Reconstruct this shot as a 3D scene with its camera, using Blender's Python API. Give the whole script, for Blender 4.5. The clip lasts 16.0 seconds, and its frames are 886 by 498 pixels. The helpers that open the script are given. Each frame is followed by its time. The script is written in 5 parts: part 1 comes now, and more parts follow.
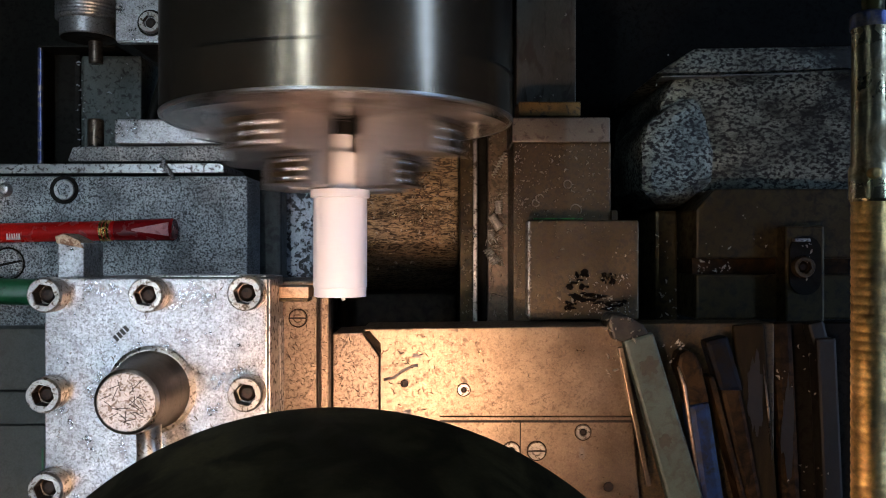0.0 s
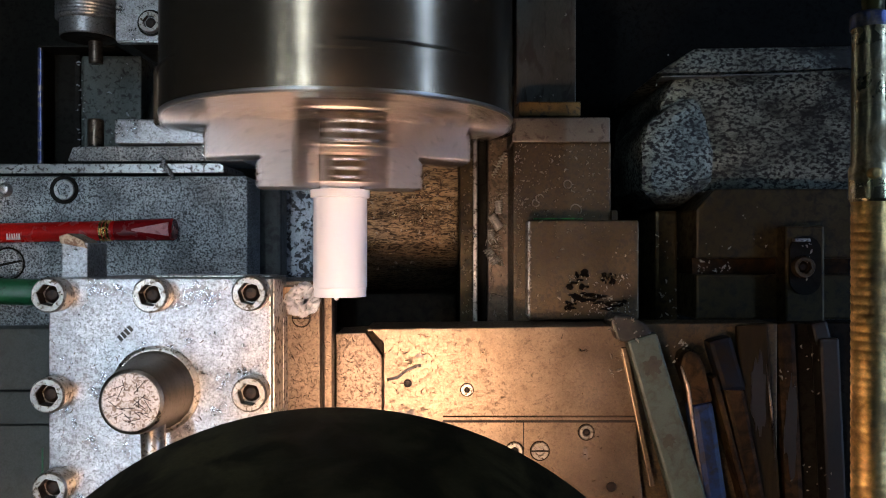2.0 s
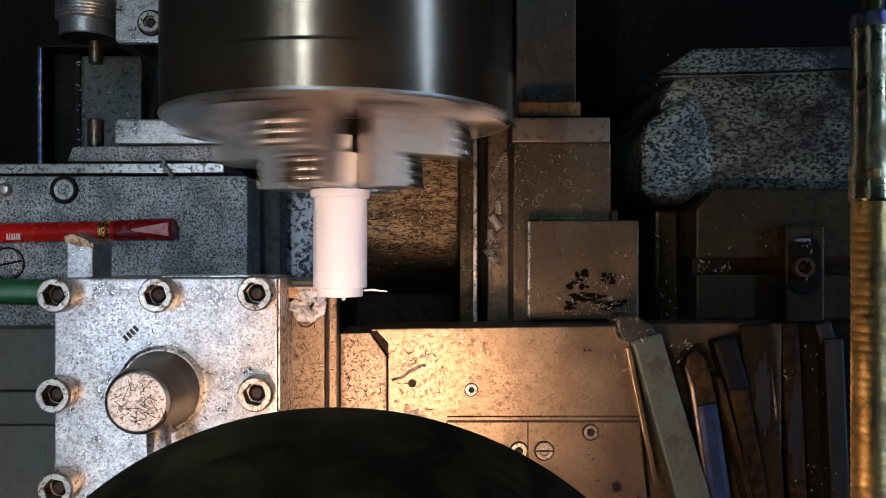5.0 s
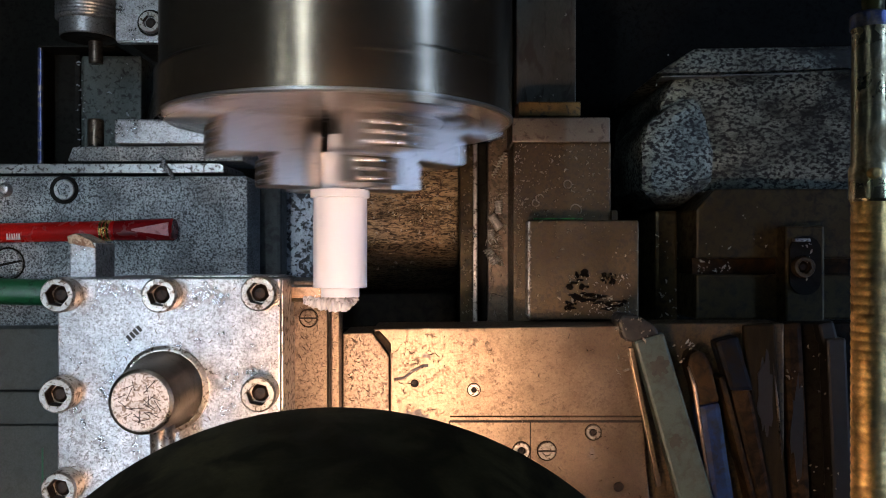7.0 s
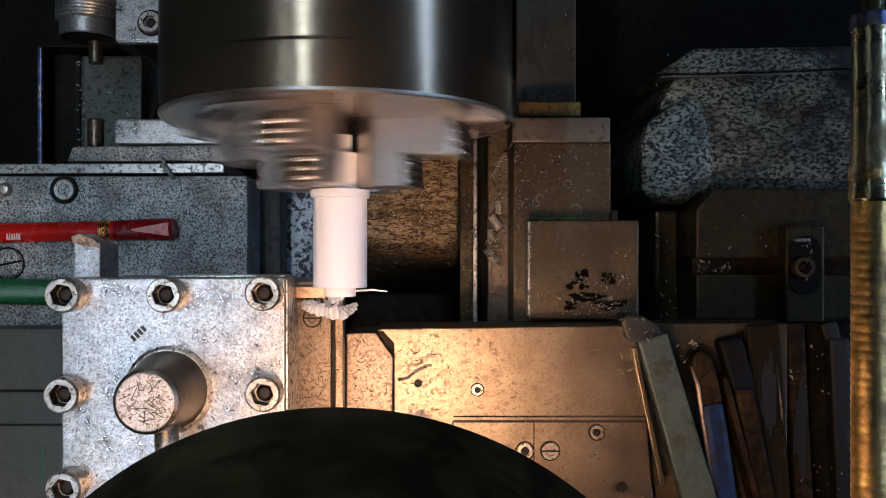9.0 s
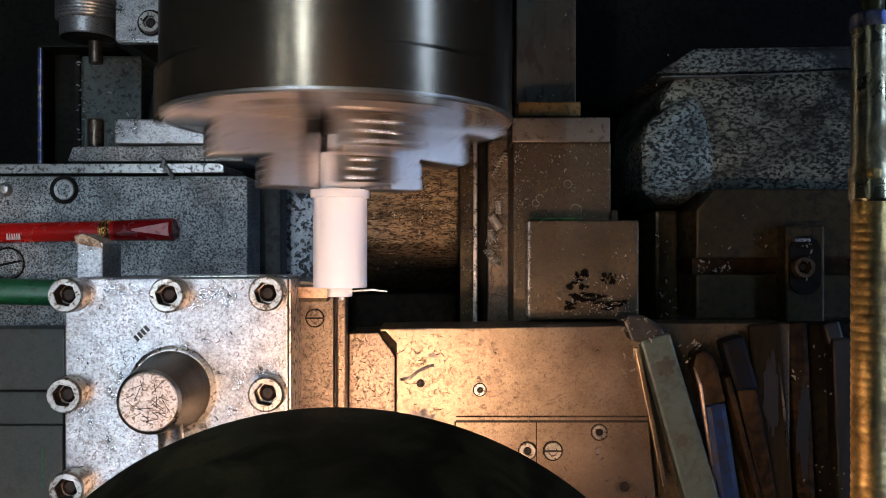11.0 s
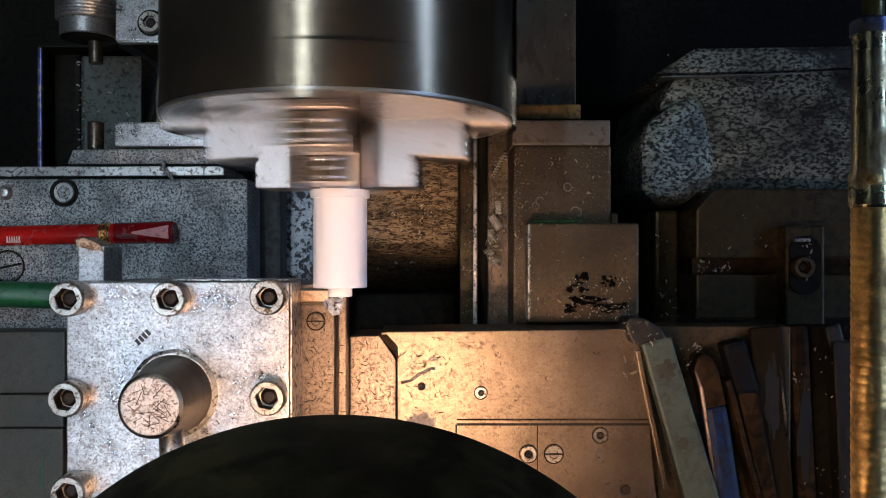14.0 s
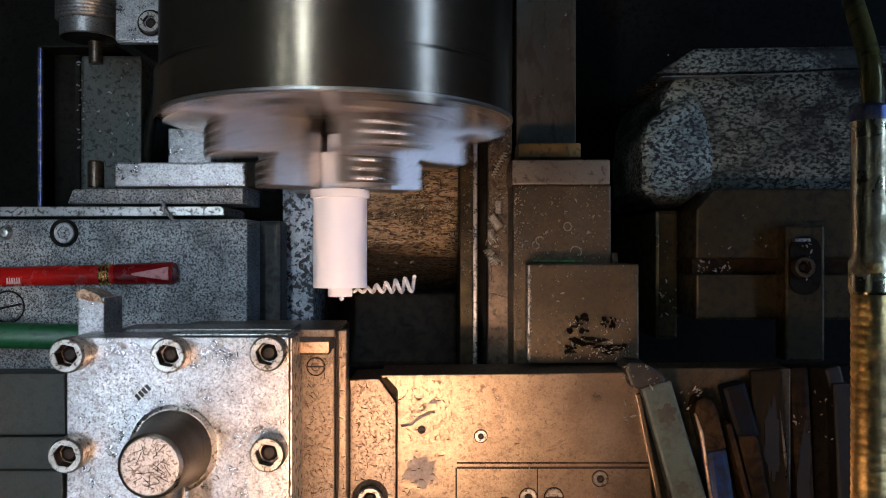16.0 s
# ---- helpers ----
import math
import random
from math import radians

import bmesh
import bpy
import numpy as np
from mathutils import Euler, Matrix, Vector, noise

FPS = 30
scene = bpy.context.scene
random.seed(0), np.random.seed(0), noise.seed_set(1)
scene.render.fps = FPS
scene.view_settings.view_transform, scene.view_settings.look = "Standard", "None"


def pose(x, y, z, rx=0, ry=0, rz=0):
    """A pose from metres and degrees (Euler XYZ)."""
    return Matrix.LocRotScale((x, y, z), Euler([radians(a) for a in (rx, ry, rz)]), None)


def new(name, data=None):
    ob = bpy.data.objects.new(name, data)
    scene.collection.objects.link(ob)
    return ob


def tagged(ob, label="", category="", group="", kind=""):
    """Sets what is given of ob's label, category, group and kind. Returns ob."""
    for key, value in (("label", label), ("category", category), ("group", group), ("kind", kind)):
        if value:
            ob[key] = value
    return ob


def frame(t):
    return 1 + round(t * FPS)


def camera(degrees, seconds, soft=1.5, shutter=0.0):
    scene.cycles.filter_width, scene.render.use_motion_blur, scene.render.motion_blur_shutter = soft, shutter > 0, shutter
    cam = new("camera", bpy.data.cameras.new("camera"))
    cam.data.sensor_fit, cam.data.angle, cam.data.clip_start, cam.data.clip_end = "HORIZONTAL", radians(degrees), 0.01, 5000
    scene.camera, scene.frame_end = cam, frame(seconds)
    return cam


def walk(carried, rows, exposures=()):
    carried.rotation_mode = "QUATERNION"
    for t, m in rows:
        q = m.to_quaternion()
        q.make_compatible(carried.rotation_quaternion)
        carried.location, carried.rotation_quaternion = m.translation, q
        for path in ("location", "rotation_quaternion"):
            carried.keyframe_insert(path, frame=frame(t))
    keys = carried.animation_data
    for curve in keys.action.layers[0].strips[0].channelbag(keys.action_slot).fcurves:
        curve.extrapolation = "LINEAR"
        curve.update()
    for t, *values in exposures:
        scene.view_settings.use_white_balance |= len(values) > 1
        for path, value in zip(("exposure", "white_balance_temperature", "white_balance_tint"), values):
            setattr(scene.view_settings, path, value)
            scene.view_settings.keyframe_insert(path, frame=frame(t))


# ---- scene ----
# ---- camera ----
cam = camera(58.5, 16.0, 1.0, 0.4)
walk(cam, [(0.0, pose(0, 0, 1.58)), (16.0, pose(0, 0, 1.58))])

# ---- light ----
world = bpy.data.worlds.new("workshop_air")
world.use_nodes = True
world.node_tree.nodes["Background"].inputs[0].default_value = (0.95, 0.82, 0.5, 1)
world.node_tree.nodes["Background"].inputs[1].default_value = 0.004
scene.world = world
scene.view_settings.exposure = 0.0
BULB_POWER = 87.0
TUBE_POWER = 39.0
WINDOW_POWER = 10.0
BULB_UP = 0.104


# ---- materials ----
def nodes_of(name):
    m = bpy.data.materials.new(name)
    m.use_nodes = True
    t = m.node_tree
    return m, t, t.nodes["Principled BSDF"]


def ramp(t, stops):
    r = t.nodes.new("ShaderNodeValToRGB")
    e = r.color_ramp.elements
    while len(e) < len(stops):
        e.new(0.5)
    for k, (p, c) in zip(e, stops):
        k.position, k.color = p, (*c, 1) if len(c) == 3 else c
    return r


def tex(t, kind, scale, detail=6.0, stretch=(1, 1, 1), rough=0.6, distort=0.0):
    c = t.nodes.new("ShaderNodeTexCoord")
    mp = t.nodes.new("ShaderNodeMapping")
    mp.inputs["Scale"].default_value = stretch
    t.links.new(c.outputs["Object"], mp.inputs["Vector"])
    n = t.nodes.new(kind)
    n.inputs["Scale"].default_value = scale
    if kind == "ShaderNodeTexNoise":
        n.inputs["Detail"].default_value = detail
        n.inputs["Roughness"].default_value = rough
        n.inputs["Distortion"].default_value = distort
    t.links.new(mp.outputs["Vector"], n.inputs["Vector"])
    return n


def mix(t, fac, a, b):
    m = t.nodes.new("ShaderNodeMix")
    m.data_type = "RGBA"
    for value, socket in ((fac, m.inputs[0]), (a, m.inputs[6]), (b, m.inputs[7])):
        if isinstance(value, (int, float)):
            socket.default_value = value
        elif isinstance(value, tuple):
            socket.default_value = (*value, 1)
        else:
            t.links.new(value, socket)
    return m.outputs[2]


def surface(name, base, dark, rough=0.4, metal=1.0, speck=220.0, amount=0.5, speck_tone=(0.05, 0.04, 0.03),
            patch=18.0, stretch=(1, 1, 1), bump=0.15, distort=0.6, soft=0.06, fine=900.0, vary=0.3, spread=0.2, grain=0.28):
    """A worn surface: broad stains between base and dark, speckles of dirt, fine grain and relief."""
    m, t, b = nodes_of(name)
    broad = tex(t, "ShaderNodeTexNoise", patch, 5, stretch, 0.6, 0.3)
    br = ramp(t, [(0.5 - spread, dark), (0.5 + spread, base)])
    t.links.new(broad.outputs["Fac"], br.inputs[0])
    sp = tex(t, "ShaderNodeTexNoise", speck, 3, stretch, 0.55, distort)
    cut = 0.36 + 0.24 * amount
    sr = ramp(t, [(cut - soft, (1, 1, 1)), (cut + soft, (0, 0, 0))])
    t.links.new(sp.outputs["Fac"], sr.inputs[0])
    col = mix(t, sr.outputs[0], br.outputs[0], speck_tone)
    grains = tex(t, "ShaderNodeTexNoise", fine, 4, stretch, 0.7)
    gr = ramp(t, [(0.3, (1 - grain,) * 3), (0.7, (1 + grain * 0.4,) * 3)])
    t.links.new(grains.outputs["Fac"], gr.inputs[0])
    mu = t.nodes.new("ShaderNodeMix")
    mu.data_type, mu.blend_type = "RGBA", "MULTIPLY"
    mu.inputs[0].default_value = 1.0
    t.links.new(col, mu.inputs[6])
    t.links.new(gr.outputs[0], mu.inputs[7])
    t.links.new(mu.outputs[2], b.inputs["Base Color"])
    rr = ramp(t, [(0.2, (rough * (1 - vary),) * 3), (0.8, (min(1, rough * (1 + vary)),) * 3)])
    t.links.new(broad.outputs["Fac"], rr.inputs[0])
    rough_out = mix(t, sr.outputs[0], rr.outputs[0], (0.6, 0.6, 0.6))
    t.links.new(rough_out, b.inputs["Roughness"])
    mr = ramp(t, [(0.0, (metal,) * 3), (1.0, (metal * 0.4,) * 3)])
    t.links.new(sr.outputs[0], mr.inputs[0])
    t.links.new(mr.outputs[0], b.inputs["Metallic"])
    bp = t.nodes.new("ShaderNodeBump")
    bp.inputs["Strength"].default_value = bump
    bp.inputs["Distance"].default_value = 0.0006
    t.links.new(sp.outputs["Fac"], bp.inputs["Height"])
    b2 = t.nodes.new("ShaderNodeBump")
    b2.inputs["Strength"].default_value = bump
    b2.inputs["Distance"].default_value = 0.0002
    t.links.new(grains.outputs["Fac"], b2.inputs["Height"])
    t.links.new(bp.outputs[0], b2.inputs["Normal"])
    t.links.new(b2.outputs[0], b.inputs["Normal"])
    return m


def brushed(m, across, amount=0.95):
    """Grinding lines on a metal: the gloss spreads along the object's direction across, at right angles to the lines."""
    t = m.node_tree
    b = t.nodes["Principled BSDF"]
    v = t.nodes.new("ShaderNodeVectorTransform")
    v.vector_type, v.convert_from, v.convert_to = "VECTOR", "OBJECT", "WORLD"
    v.inputs[0].default_value = across
    t.links.new(v.outputs[0], b.inputs["Tangent"])
    b.inputs["Anisotropic"].default_value = amount
    return m


def glow(name, color, power):
    m, t, b = nodes_of(name)
    b.inputs["Base Color"].default_value = (0.8, 0.8, 0.8, 1)
    b.inputs["Emission Color"].default_value = (*color, 1)
    b.inputs["Emission Strength"].default_value = power
    return m


CLAMP = surface("ground_tool_steel", (0.585, 0.58, 0.585), (0.34, 0.335, 0.335), 0.3, 1.0, 620, 0.34, (0.25, 0.242, 0.235), 75, distort=0.9, soft=0.08, spread=0.16, grain=0.4)
SCREW = surface("oiled_screw_steel", (0.5208, 0.4872, 0.4452), (0.3528, 0.3108, 0.2604), 0.32, 1.0, 500, 0.2, (0.084, 0.0588, 0.0336), 90)
# Rust, with the shade inside screw recesses put into the colour.
SOCKET = surface("rusty_shaded_socket", (0.03, 0.016, 0.009), (0.012, 0.008, 0.005), 0.45, 0.15, 500, 0.4, (0.008, 0.006, 0.005), 160)
SLIDE = surface("oily_slide_iron", (0.285, 0.216, 0.154), (0.185, 0.137, 0.094), 0.34, 0.9, 420, 0.12, (0.13, 0.088, 0.056), 46, distort=0.9, soft=0.1)
SLIDE_SPECK = surface("chip_strewn_slide_iron", (0.325, 0.248, 0.186), (0.215, 0.162, 0.118), 0.36, 0.85, 620, 0.28, (0.11, 0.07, 0.045), 60, distort=0.8, soft=0.1)
CAST_GREY = surface("grey_painted_casting", (0.46, 0.49, 0.495), (0.22, 0.24, 0.245), 0.4, 0.5, 880, 0.5, (0.04, 0.043, 0.045), 44, bump=1.0, distort=0.5, soft=0.08, spread=0.13)
CAST_BROWN = surface("oily_brown_iron", (0.13, 0.092, 0.048), (0.066, 0.047, 0.024), 0.36, 0.6, 380, 0.42, (0.045, 0.029, 0.014), 24, bump=0.3, distort=0.5, soft=0.09)
WAY_GREY = surface("scraped_bed_way", (0.46, 0.5, 0.53), (0.22, 0.24, 0.26), 0.42, 0.7, 260, 0.5, (0.03, 0.03, 0.03), 40, distort=0.5, soft=0.06)
WAY_BROWN = surface("oily_bed_way", (0.235, 0.182, 0.134), (0.12, 0.09, 0.064), 0.36, 0.8, 300, 0.3, (0.05, 0.036, 0.022), 30, soft=0.09)
BRIGHT = surface("bright_steel_edge", (0.62, 0.62, 0.6), (0.4, 0.4, 0.39), 0.34, 1.0, 300, 0.3, (0.08, 0.07, 0.06), 50)
# Near-black iron; also paints the shade in grooves, bores and slots.
DARK_IRON = surface("black_iron_and_shade", (0.016, 0.015, 0.012), (0.008, 0.0075, 0.006), 0.55, 0.2, 200, 0.3, (0.006, 0.005, 0.004), 20)
CHUCK = brushed(surface("turned_chuck_steel", (0.255, 0.208, 0.15), (0.22, 0.178, 0.126), 0.27, 0.93, 60, -0.6, (0.2, 0.17, 0.13), 10, (0.1, 1.0, 0.1), 0.0, fine=40, vary=0.05, grain=0.25), (0, 1, 0), 0.65)
JAW = surface("ground_jaw_steel", (0.65, 0.585, 0.545), (0.57, 0.51, 0.47), 0.35, 1.0, 240, 0.0, (0.4, 0.36, 0.33), 40, soft=0.04, bump=0.03, vary=0.15, grain=0.15)
PLASTIC = surface("white_plastic", (0.93, 0.905, 0.92), (0.92, 0.895, 0.91), 0.38, 0.0, 60, -0.5, (0.78, 0.75, 0.74), 30, bump=0.0, grain=0.02)
FILM = surface("translucent_white_swarf", (0.92, 0.88, 0.88), (0.85, 0.8, 0.8), 0.5, 0.0, 90, 0.0, (0.6, 0.55, 0.53), 60, bump=0.05, grain=0.1)
FILM.node_tree.nodes["Principled BSDF"].inputs["Transmission Weight"].default_value = 0.3
FILM.node_tree.nodes["Principled BSDF"].inputs["IOR"].default_value = 1.1
SHADE = surface("black_enamelled_shade", (0.05, 0.04, 0.018), (0.006, 0.005, 0.0025), 0.5, 0.0, 60, 0.45, (0.01, 0.008, 0.004), 26, soft=0.1, spread=0.12)
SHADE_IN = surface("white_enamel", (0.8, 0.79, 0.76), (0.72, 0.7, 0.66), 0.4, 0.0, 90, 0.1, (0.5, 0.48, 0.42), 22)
CONCRETE = surface("workshop_concrete", (0.26, 0.25, 0.24), (0.17, 0.165, 0.16), 0.8, 0.0, 60, 0.3, (0.08, 0.075, 0.07), 3)
LEVER_WORN = surface("worn_lever_paint", (0.045, 0.043, 0.028), (0.03, 0.028, 0.02), 0.5, 0.1, 200, 0.2, (0.02, 0.018, 0.012), 60)
APRON = surface("worn_grey_green_paint", (0.088, 0.102, 0.09), (0.058, 0.067, 0.06), 0.45, 0.3, 260, 0.25, (0.012, 0.012, 0.012), 40, bump=0.4, soft=0.07)
STEEL = surface("plain_turned_steel", (0.42, 0.42, 0.41), (0.3, 0.3, 0.29), 0.34, 0.95, 500, 0.2, (0.16, 0.155, 0.15), 60, soft=0.1)
LINE_GREEN = surface("bright_green_paint", (0.06, 0.32, 0.05), (0.04, 0.2, 0.035), 0.45, 0.0, 300, 0.3, (0.02, 0.05, 0.02), 60)
GAP = surface("grimy_gap_iron", (0.085, 0.074, 0.058), (0.03, 0.026, 0.021), 0.5, 0.3, 120, 0.4, (0.016, 0.014, 0.01), 18, distort=0.4, soft=0.12)
# Greenish near-black, far darker than the wing's grey top.
FLANK = surface("near_black_flank", (0.052, 0.058, 0.052), (0.03, 0.034, 0.031), 0.5, 0.2, 180, 0.3, (0.015, 0.016, 0.014), 20, soft=0.1)
# Steel darkened for the dim right side; also grime and shade patches.
DIM = surface("dimmed_black_steel", (0.016, 0.014, 0.009), (0.007, 0.006, 0.004), 0.5, 0.1, 140, 0.45, (0.01, 0.007, 0.004), 40, soft=0.1)
ROOM_DARK = surface("dark_room_paint", (0.07, 0.068, 0.062), (0.045, 0.044, 0.04), 0.85, 0.0, 40, 0.1, (0.03, 0.03, 0.028), 2)
WEB = surface("oily_rippled_iron", (0.64, 0.475, 0.3), (0.24, 0.176, 0.108), 0.3, 0.85, 190, 0.48, (0.05, 0.034, 0.02), 30, (0.75, 2.4, 1), 1.6, 1.4, 0.08)
RAIL = surface("stained_rail_steel", (0.14, 0.143, 0.122), (0.078, 0.064, 0.042), 0.42, 0.7, 120, 0.25, (0.0461, 0.0317, 0.0173), 14, (1, 0.35, 1))
TANK = surface("blue_grey_chipped_paint", (0.31, 0.345, 0.285), (0.02, 0.022, 0.017), 0.34, 0.5, 330, 0.54, (0.006, 0.006, 0.005), 17, (0.8, 1.2, 1), bump=1.0, distort=0.25, soft=0.07, spread=0.08, grain=0.5)
# Shaded copy of the oily brown iron, for the dim rear parts.
BROWN_DIM = surface("dimmed_oily_brown_iron", (0.08, 0.06, 0.026), (0.042, 0.032, 0.015), 0.36, 0.5, 150, 0.3, (0.015, 0.011, 0.007), 16, soft=0.12)
RUST = surface("dark_rust", (0.058, 0.031, 0.012), (0.014, 0.0085, 0.004), 0.5, 0.2, 120, 0.5, (0.008, 0.0055, 0.003), 40, soft=0.12)
BLUE_STEEL = surface("blued_steel", (0.16, 0.2, 0.42), (0.06, 0.07, 0.16), 0.35, 0.8, 200, 0.3, (0.3, 0.3, 0.32), 60)
PIN = surface("brown_turned_pin", (0.2, 0.16, 0.12), (0.1, 0.08, 0.06), 0.3, 0.9, 300, 0.2, (0.03, 0.02, 0.015), 60)
FACE = surface("pale_worn_face", (0.5, 0.45, 0.41), (0.4, 0.355, 0.32), 0.22, 1.0, 260, 0.03, (0.3, 0.26, 0.22), 30, bump=0.02, vary=0.15)
CHROME = surface("bright_ridge_steel", (0.85, 0.84, 0.83), (0.75, 0.74, 0.73), 0.16, 1.0, 300, 0.05, (0.4, 0.38, 0.36), 60, bump=0.03)
GREEN = surface("green_paint", (0.0168, 0.1344, 0.0504), (0.0101, 0.084, 0.0336), 0.35, 0.0, 200, 0.1, (0.0084, 0.042, 0.0168), 40, bump=0.05)
GREY_PAINT = surface("grey_green_paint", (0.068, 0.1, 0.078), (0.046, 0.068, 0.054), 0.5, 0.0, 160, 0.25, (0.036, 0.038, 0.028), 34, soft=0.12)
GROUND = surface("grey_green_ground_iron", (0.0837, 0.0904, 0.0793), (0.0573, 0.0617, 0.0551), 0.5, 0.4, 160, 0.1, (0.0441, 0.0441, 0.0374), 14, soft=0.12)
WIPER = surface("brown_steel_bar", (0.2312, 0.1972, 0.1564), (0.1632, 0.136, 0.1054), 0.4, 0.8, 200, 0.12, (0.068, 0.0476, 0.034), 30)
BRASS = surface("dull_brass", (0.2312, 0.1496, 0.0544), (0.136, 0.0884, 0.034), 0.4, 0.8, 200, 0.15, (0.0408, 0.0272, 0.0136), 40)
RED = surface("red_pen_plastic", (0.4368, 0.0126, 0.0101), (0.3864, 0.0101, 0.0084), 0.22, 0.0, 90, 0.08, (0.252, 0.0084, 0.0084), 30, bump=0.02)
DARK_RED = surface("dark_red_pen_plastic", (0.2016, 0.0067, 0.0084), (0.1428, 0.005, 0.0067), 0.18, 0.0, 90, 0.08, (0.084, 0.0042, 0.005), 30, bump=0.02)
PINK = surface("scuffed_pink_plastic", (0.55, 0.2, 0.19), (0.42, 0.13, 0.13), 0.4, 0.0, 200, 0.15, (0.3, 0.08, 0.08), 60, bump=0.05)
GOLD = surface("gold_foil", (0.85, 0.6, 0.2), (0.7, 0.45, 0.14), 0.22, 1.0, 300, 0.05, (0.4, 0.25, 0.08), 60, bump=0.02)
PAPER = surface("pale_print", (0.62, 0.5, 0.46), (0.55, 0.42, 0.4), 0.5, 0.0, 200, 0.05, (0.4, 0.3, 0.3), 60, bump=0.02)
OIL, _, _oil = nodes_of("dark_oil")
_oil.inputs["Base Color"].default_value, _oil.inputs["Roughness"].default_value = (0.008, 0.005, 0.003, 1), 0.08
# Turned steel darkened to carry the nut's shadow side.
KNOB_STEEL = surface("shaded_turned_steel", (0.22, 0.19, 0.155), (0.15, 0.128, 0.1), 0.33, 1.0, 300, -0.1, (0.1, 0.08, 0.06), 40, (1, 1, 3))
SCRATCHED = surface("hammered_bright_steel", (0.68, 0.6, 0.54), (0.5, 0.43, 0.38), 0.42, 0.9, 420, 0.4, (0.22, 0.16, 0.12), 120, distort=1.5, bump=0.4)
PATCH = surface("bare_grey_patch", (0.2448, 0.1972, 0.17), (0.1836, 0.1496, 0.1292), 0.5, 0.4, 200, 0.1, (0.136, 0.102, 0.0816), 40)
COPPERY = surface("copper_toned_steel", (0.6552, 0.4368, 0.2856), (0.5208, 0.336, 0.2184), 0.36, 0.8, 200, 0.12, (0.294, 0.168, 0.1008), 60)
RUSTY_TIP = surface("rust_stained_steel", (0.5, 0.38, 0.27), (0.32, 0.22, 0.14), 0.5, 0.4, 300, 0.35, (0.16, 0.08, 0.04), 120)
DIRTY = surface("dirty_grey_iron", (0.04, 0.036, 0.028), (0.016, 0.0145, 0.011), 0.42, 0.4, 160, 0.45, (0.008, 0.006, 0.004), 40, soft=0.1)
BLUE = surface("blue_painted_handle", (0.009, 0.035, 0.13), (0.007, 0.018, 0.05), 0.42, 0.0, 160, 0.35, (0.012, 0.01, 0.012), 30, soft=0.14)
BLUE_DIM = surface("dull_blue_paint", (0.005, 0.010, 0.021), (0.004, 0.006, 0.009), 0.5, 0.0, 120, 0.5, (0.012, 0.008, 0.004), 30, soft=0.12)
WOOD = surface("oil_stained_wood", (0.03, 0.021, 0.008), (0.011, 0.0075, 0.0035), 0.6, 0.0, 60, 0.45, (0.012, 0.008, 0.003), 26, (3, 0.5, 1), soft=0.15)
COIL = surface("brass_coil", (0.97, 0.7, 0.3), (0.8, 0.53, 0.19), 0.42, 0.95, 120, 0.08, (0.3, 0.18, 0.07), 40, soft=0.14)
NICKEL = surface("plated_tube", (0.97, 0.87, 0.58), (0.8, 0.68, 0.38), 0.27, 1.0, 120, 0.12, (0.3, 0.2, 0.08), 40, soft=0.12)
OLIVE = surface("olive_tube", (0.28, 0.25, 0.07), (0.18, 0.16, 0.05), 0.3, 0.3, 120, 0.15, (0.08, 0.07, 0.03), 40)
CHIP_PALE = surface("pale_chip", (0.462, 0.4116, 0.336), (0.3024, 0.2604, 0.2016), 0.45, 0.2, 300, 0.2, (0.168, 0.126, 0.084), 60)
CHIP_GREY = surface("grey_flake", (0.3, 0.33, 0.35), (0.2, 0.22, 0.23), 0.5, 0.1, 300, 0.1, (0.1, 0.1, 0.1), 60)
CHIP_WHITE = surface("white_chip", (0.62, 0.6, 0.56), (0.45, 0.43, 0.4), 0.4, 0.1, 300, 0.1, (0.2, 0.18, 0.15), 60)
CHIP_BROWN = surface("brown_chip", (0.16, 0.1, 0.06), (0.08, 0.05, 0.03), 0.4, 0.4, 300, 0.2, (0.04, 0.025, 0.015), 60)
# Gloss lowered here, which keeps these surfaces dull and dark.
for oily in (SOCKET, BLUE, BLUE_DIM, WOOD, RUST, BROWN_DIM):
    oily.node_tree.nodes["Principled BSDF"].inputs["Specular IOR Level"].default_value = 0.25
for oily in (DARK_IRON, ROOM_DARK, SHADE, WOOD, RUST, BLUE_DIM):
    oily.node_tree.nodes["Principled BSDF"].inputs["Specular IOR Level"].default_value = 0.08
BULB = glow("warm_bulb_glass", (1.0, 0.635, 0.43), BULB_POWER)
TUBE = glow("cool_tube_glass", (0.68, 0.83, 1.0), TUBE_POWER)
PANE = glow("daylit_pane", (0.42, 0.62, 1.0), WINDOW_POWER)


# ---- mesh helpers ----
def box(x0, x1, y0, y1, z0, z1, bevel=0.0008):
    bm = bmesh.new()
    bmesh.ops.create_cube(bm, size=1.0)
    for v in bm.verts:
        v.co = ((x0 + x1) / 2 + v.co.x * (x1 - x0), (y0 + y1) / 2 + v.co.y * (y1 - y0), (z0 + z1) / 2 + v.co.z * (z1 - z0))
    if bevel:
        bmesh.ops.bevel(bm, geom=bm.edges[:], offset=bevel, segments=2, profile=0.6, affect="EDGES")
    return bm


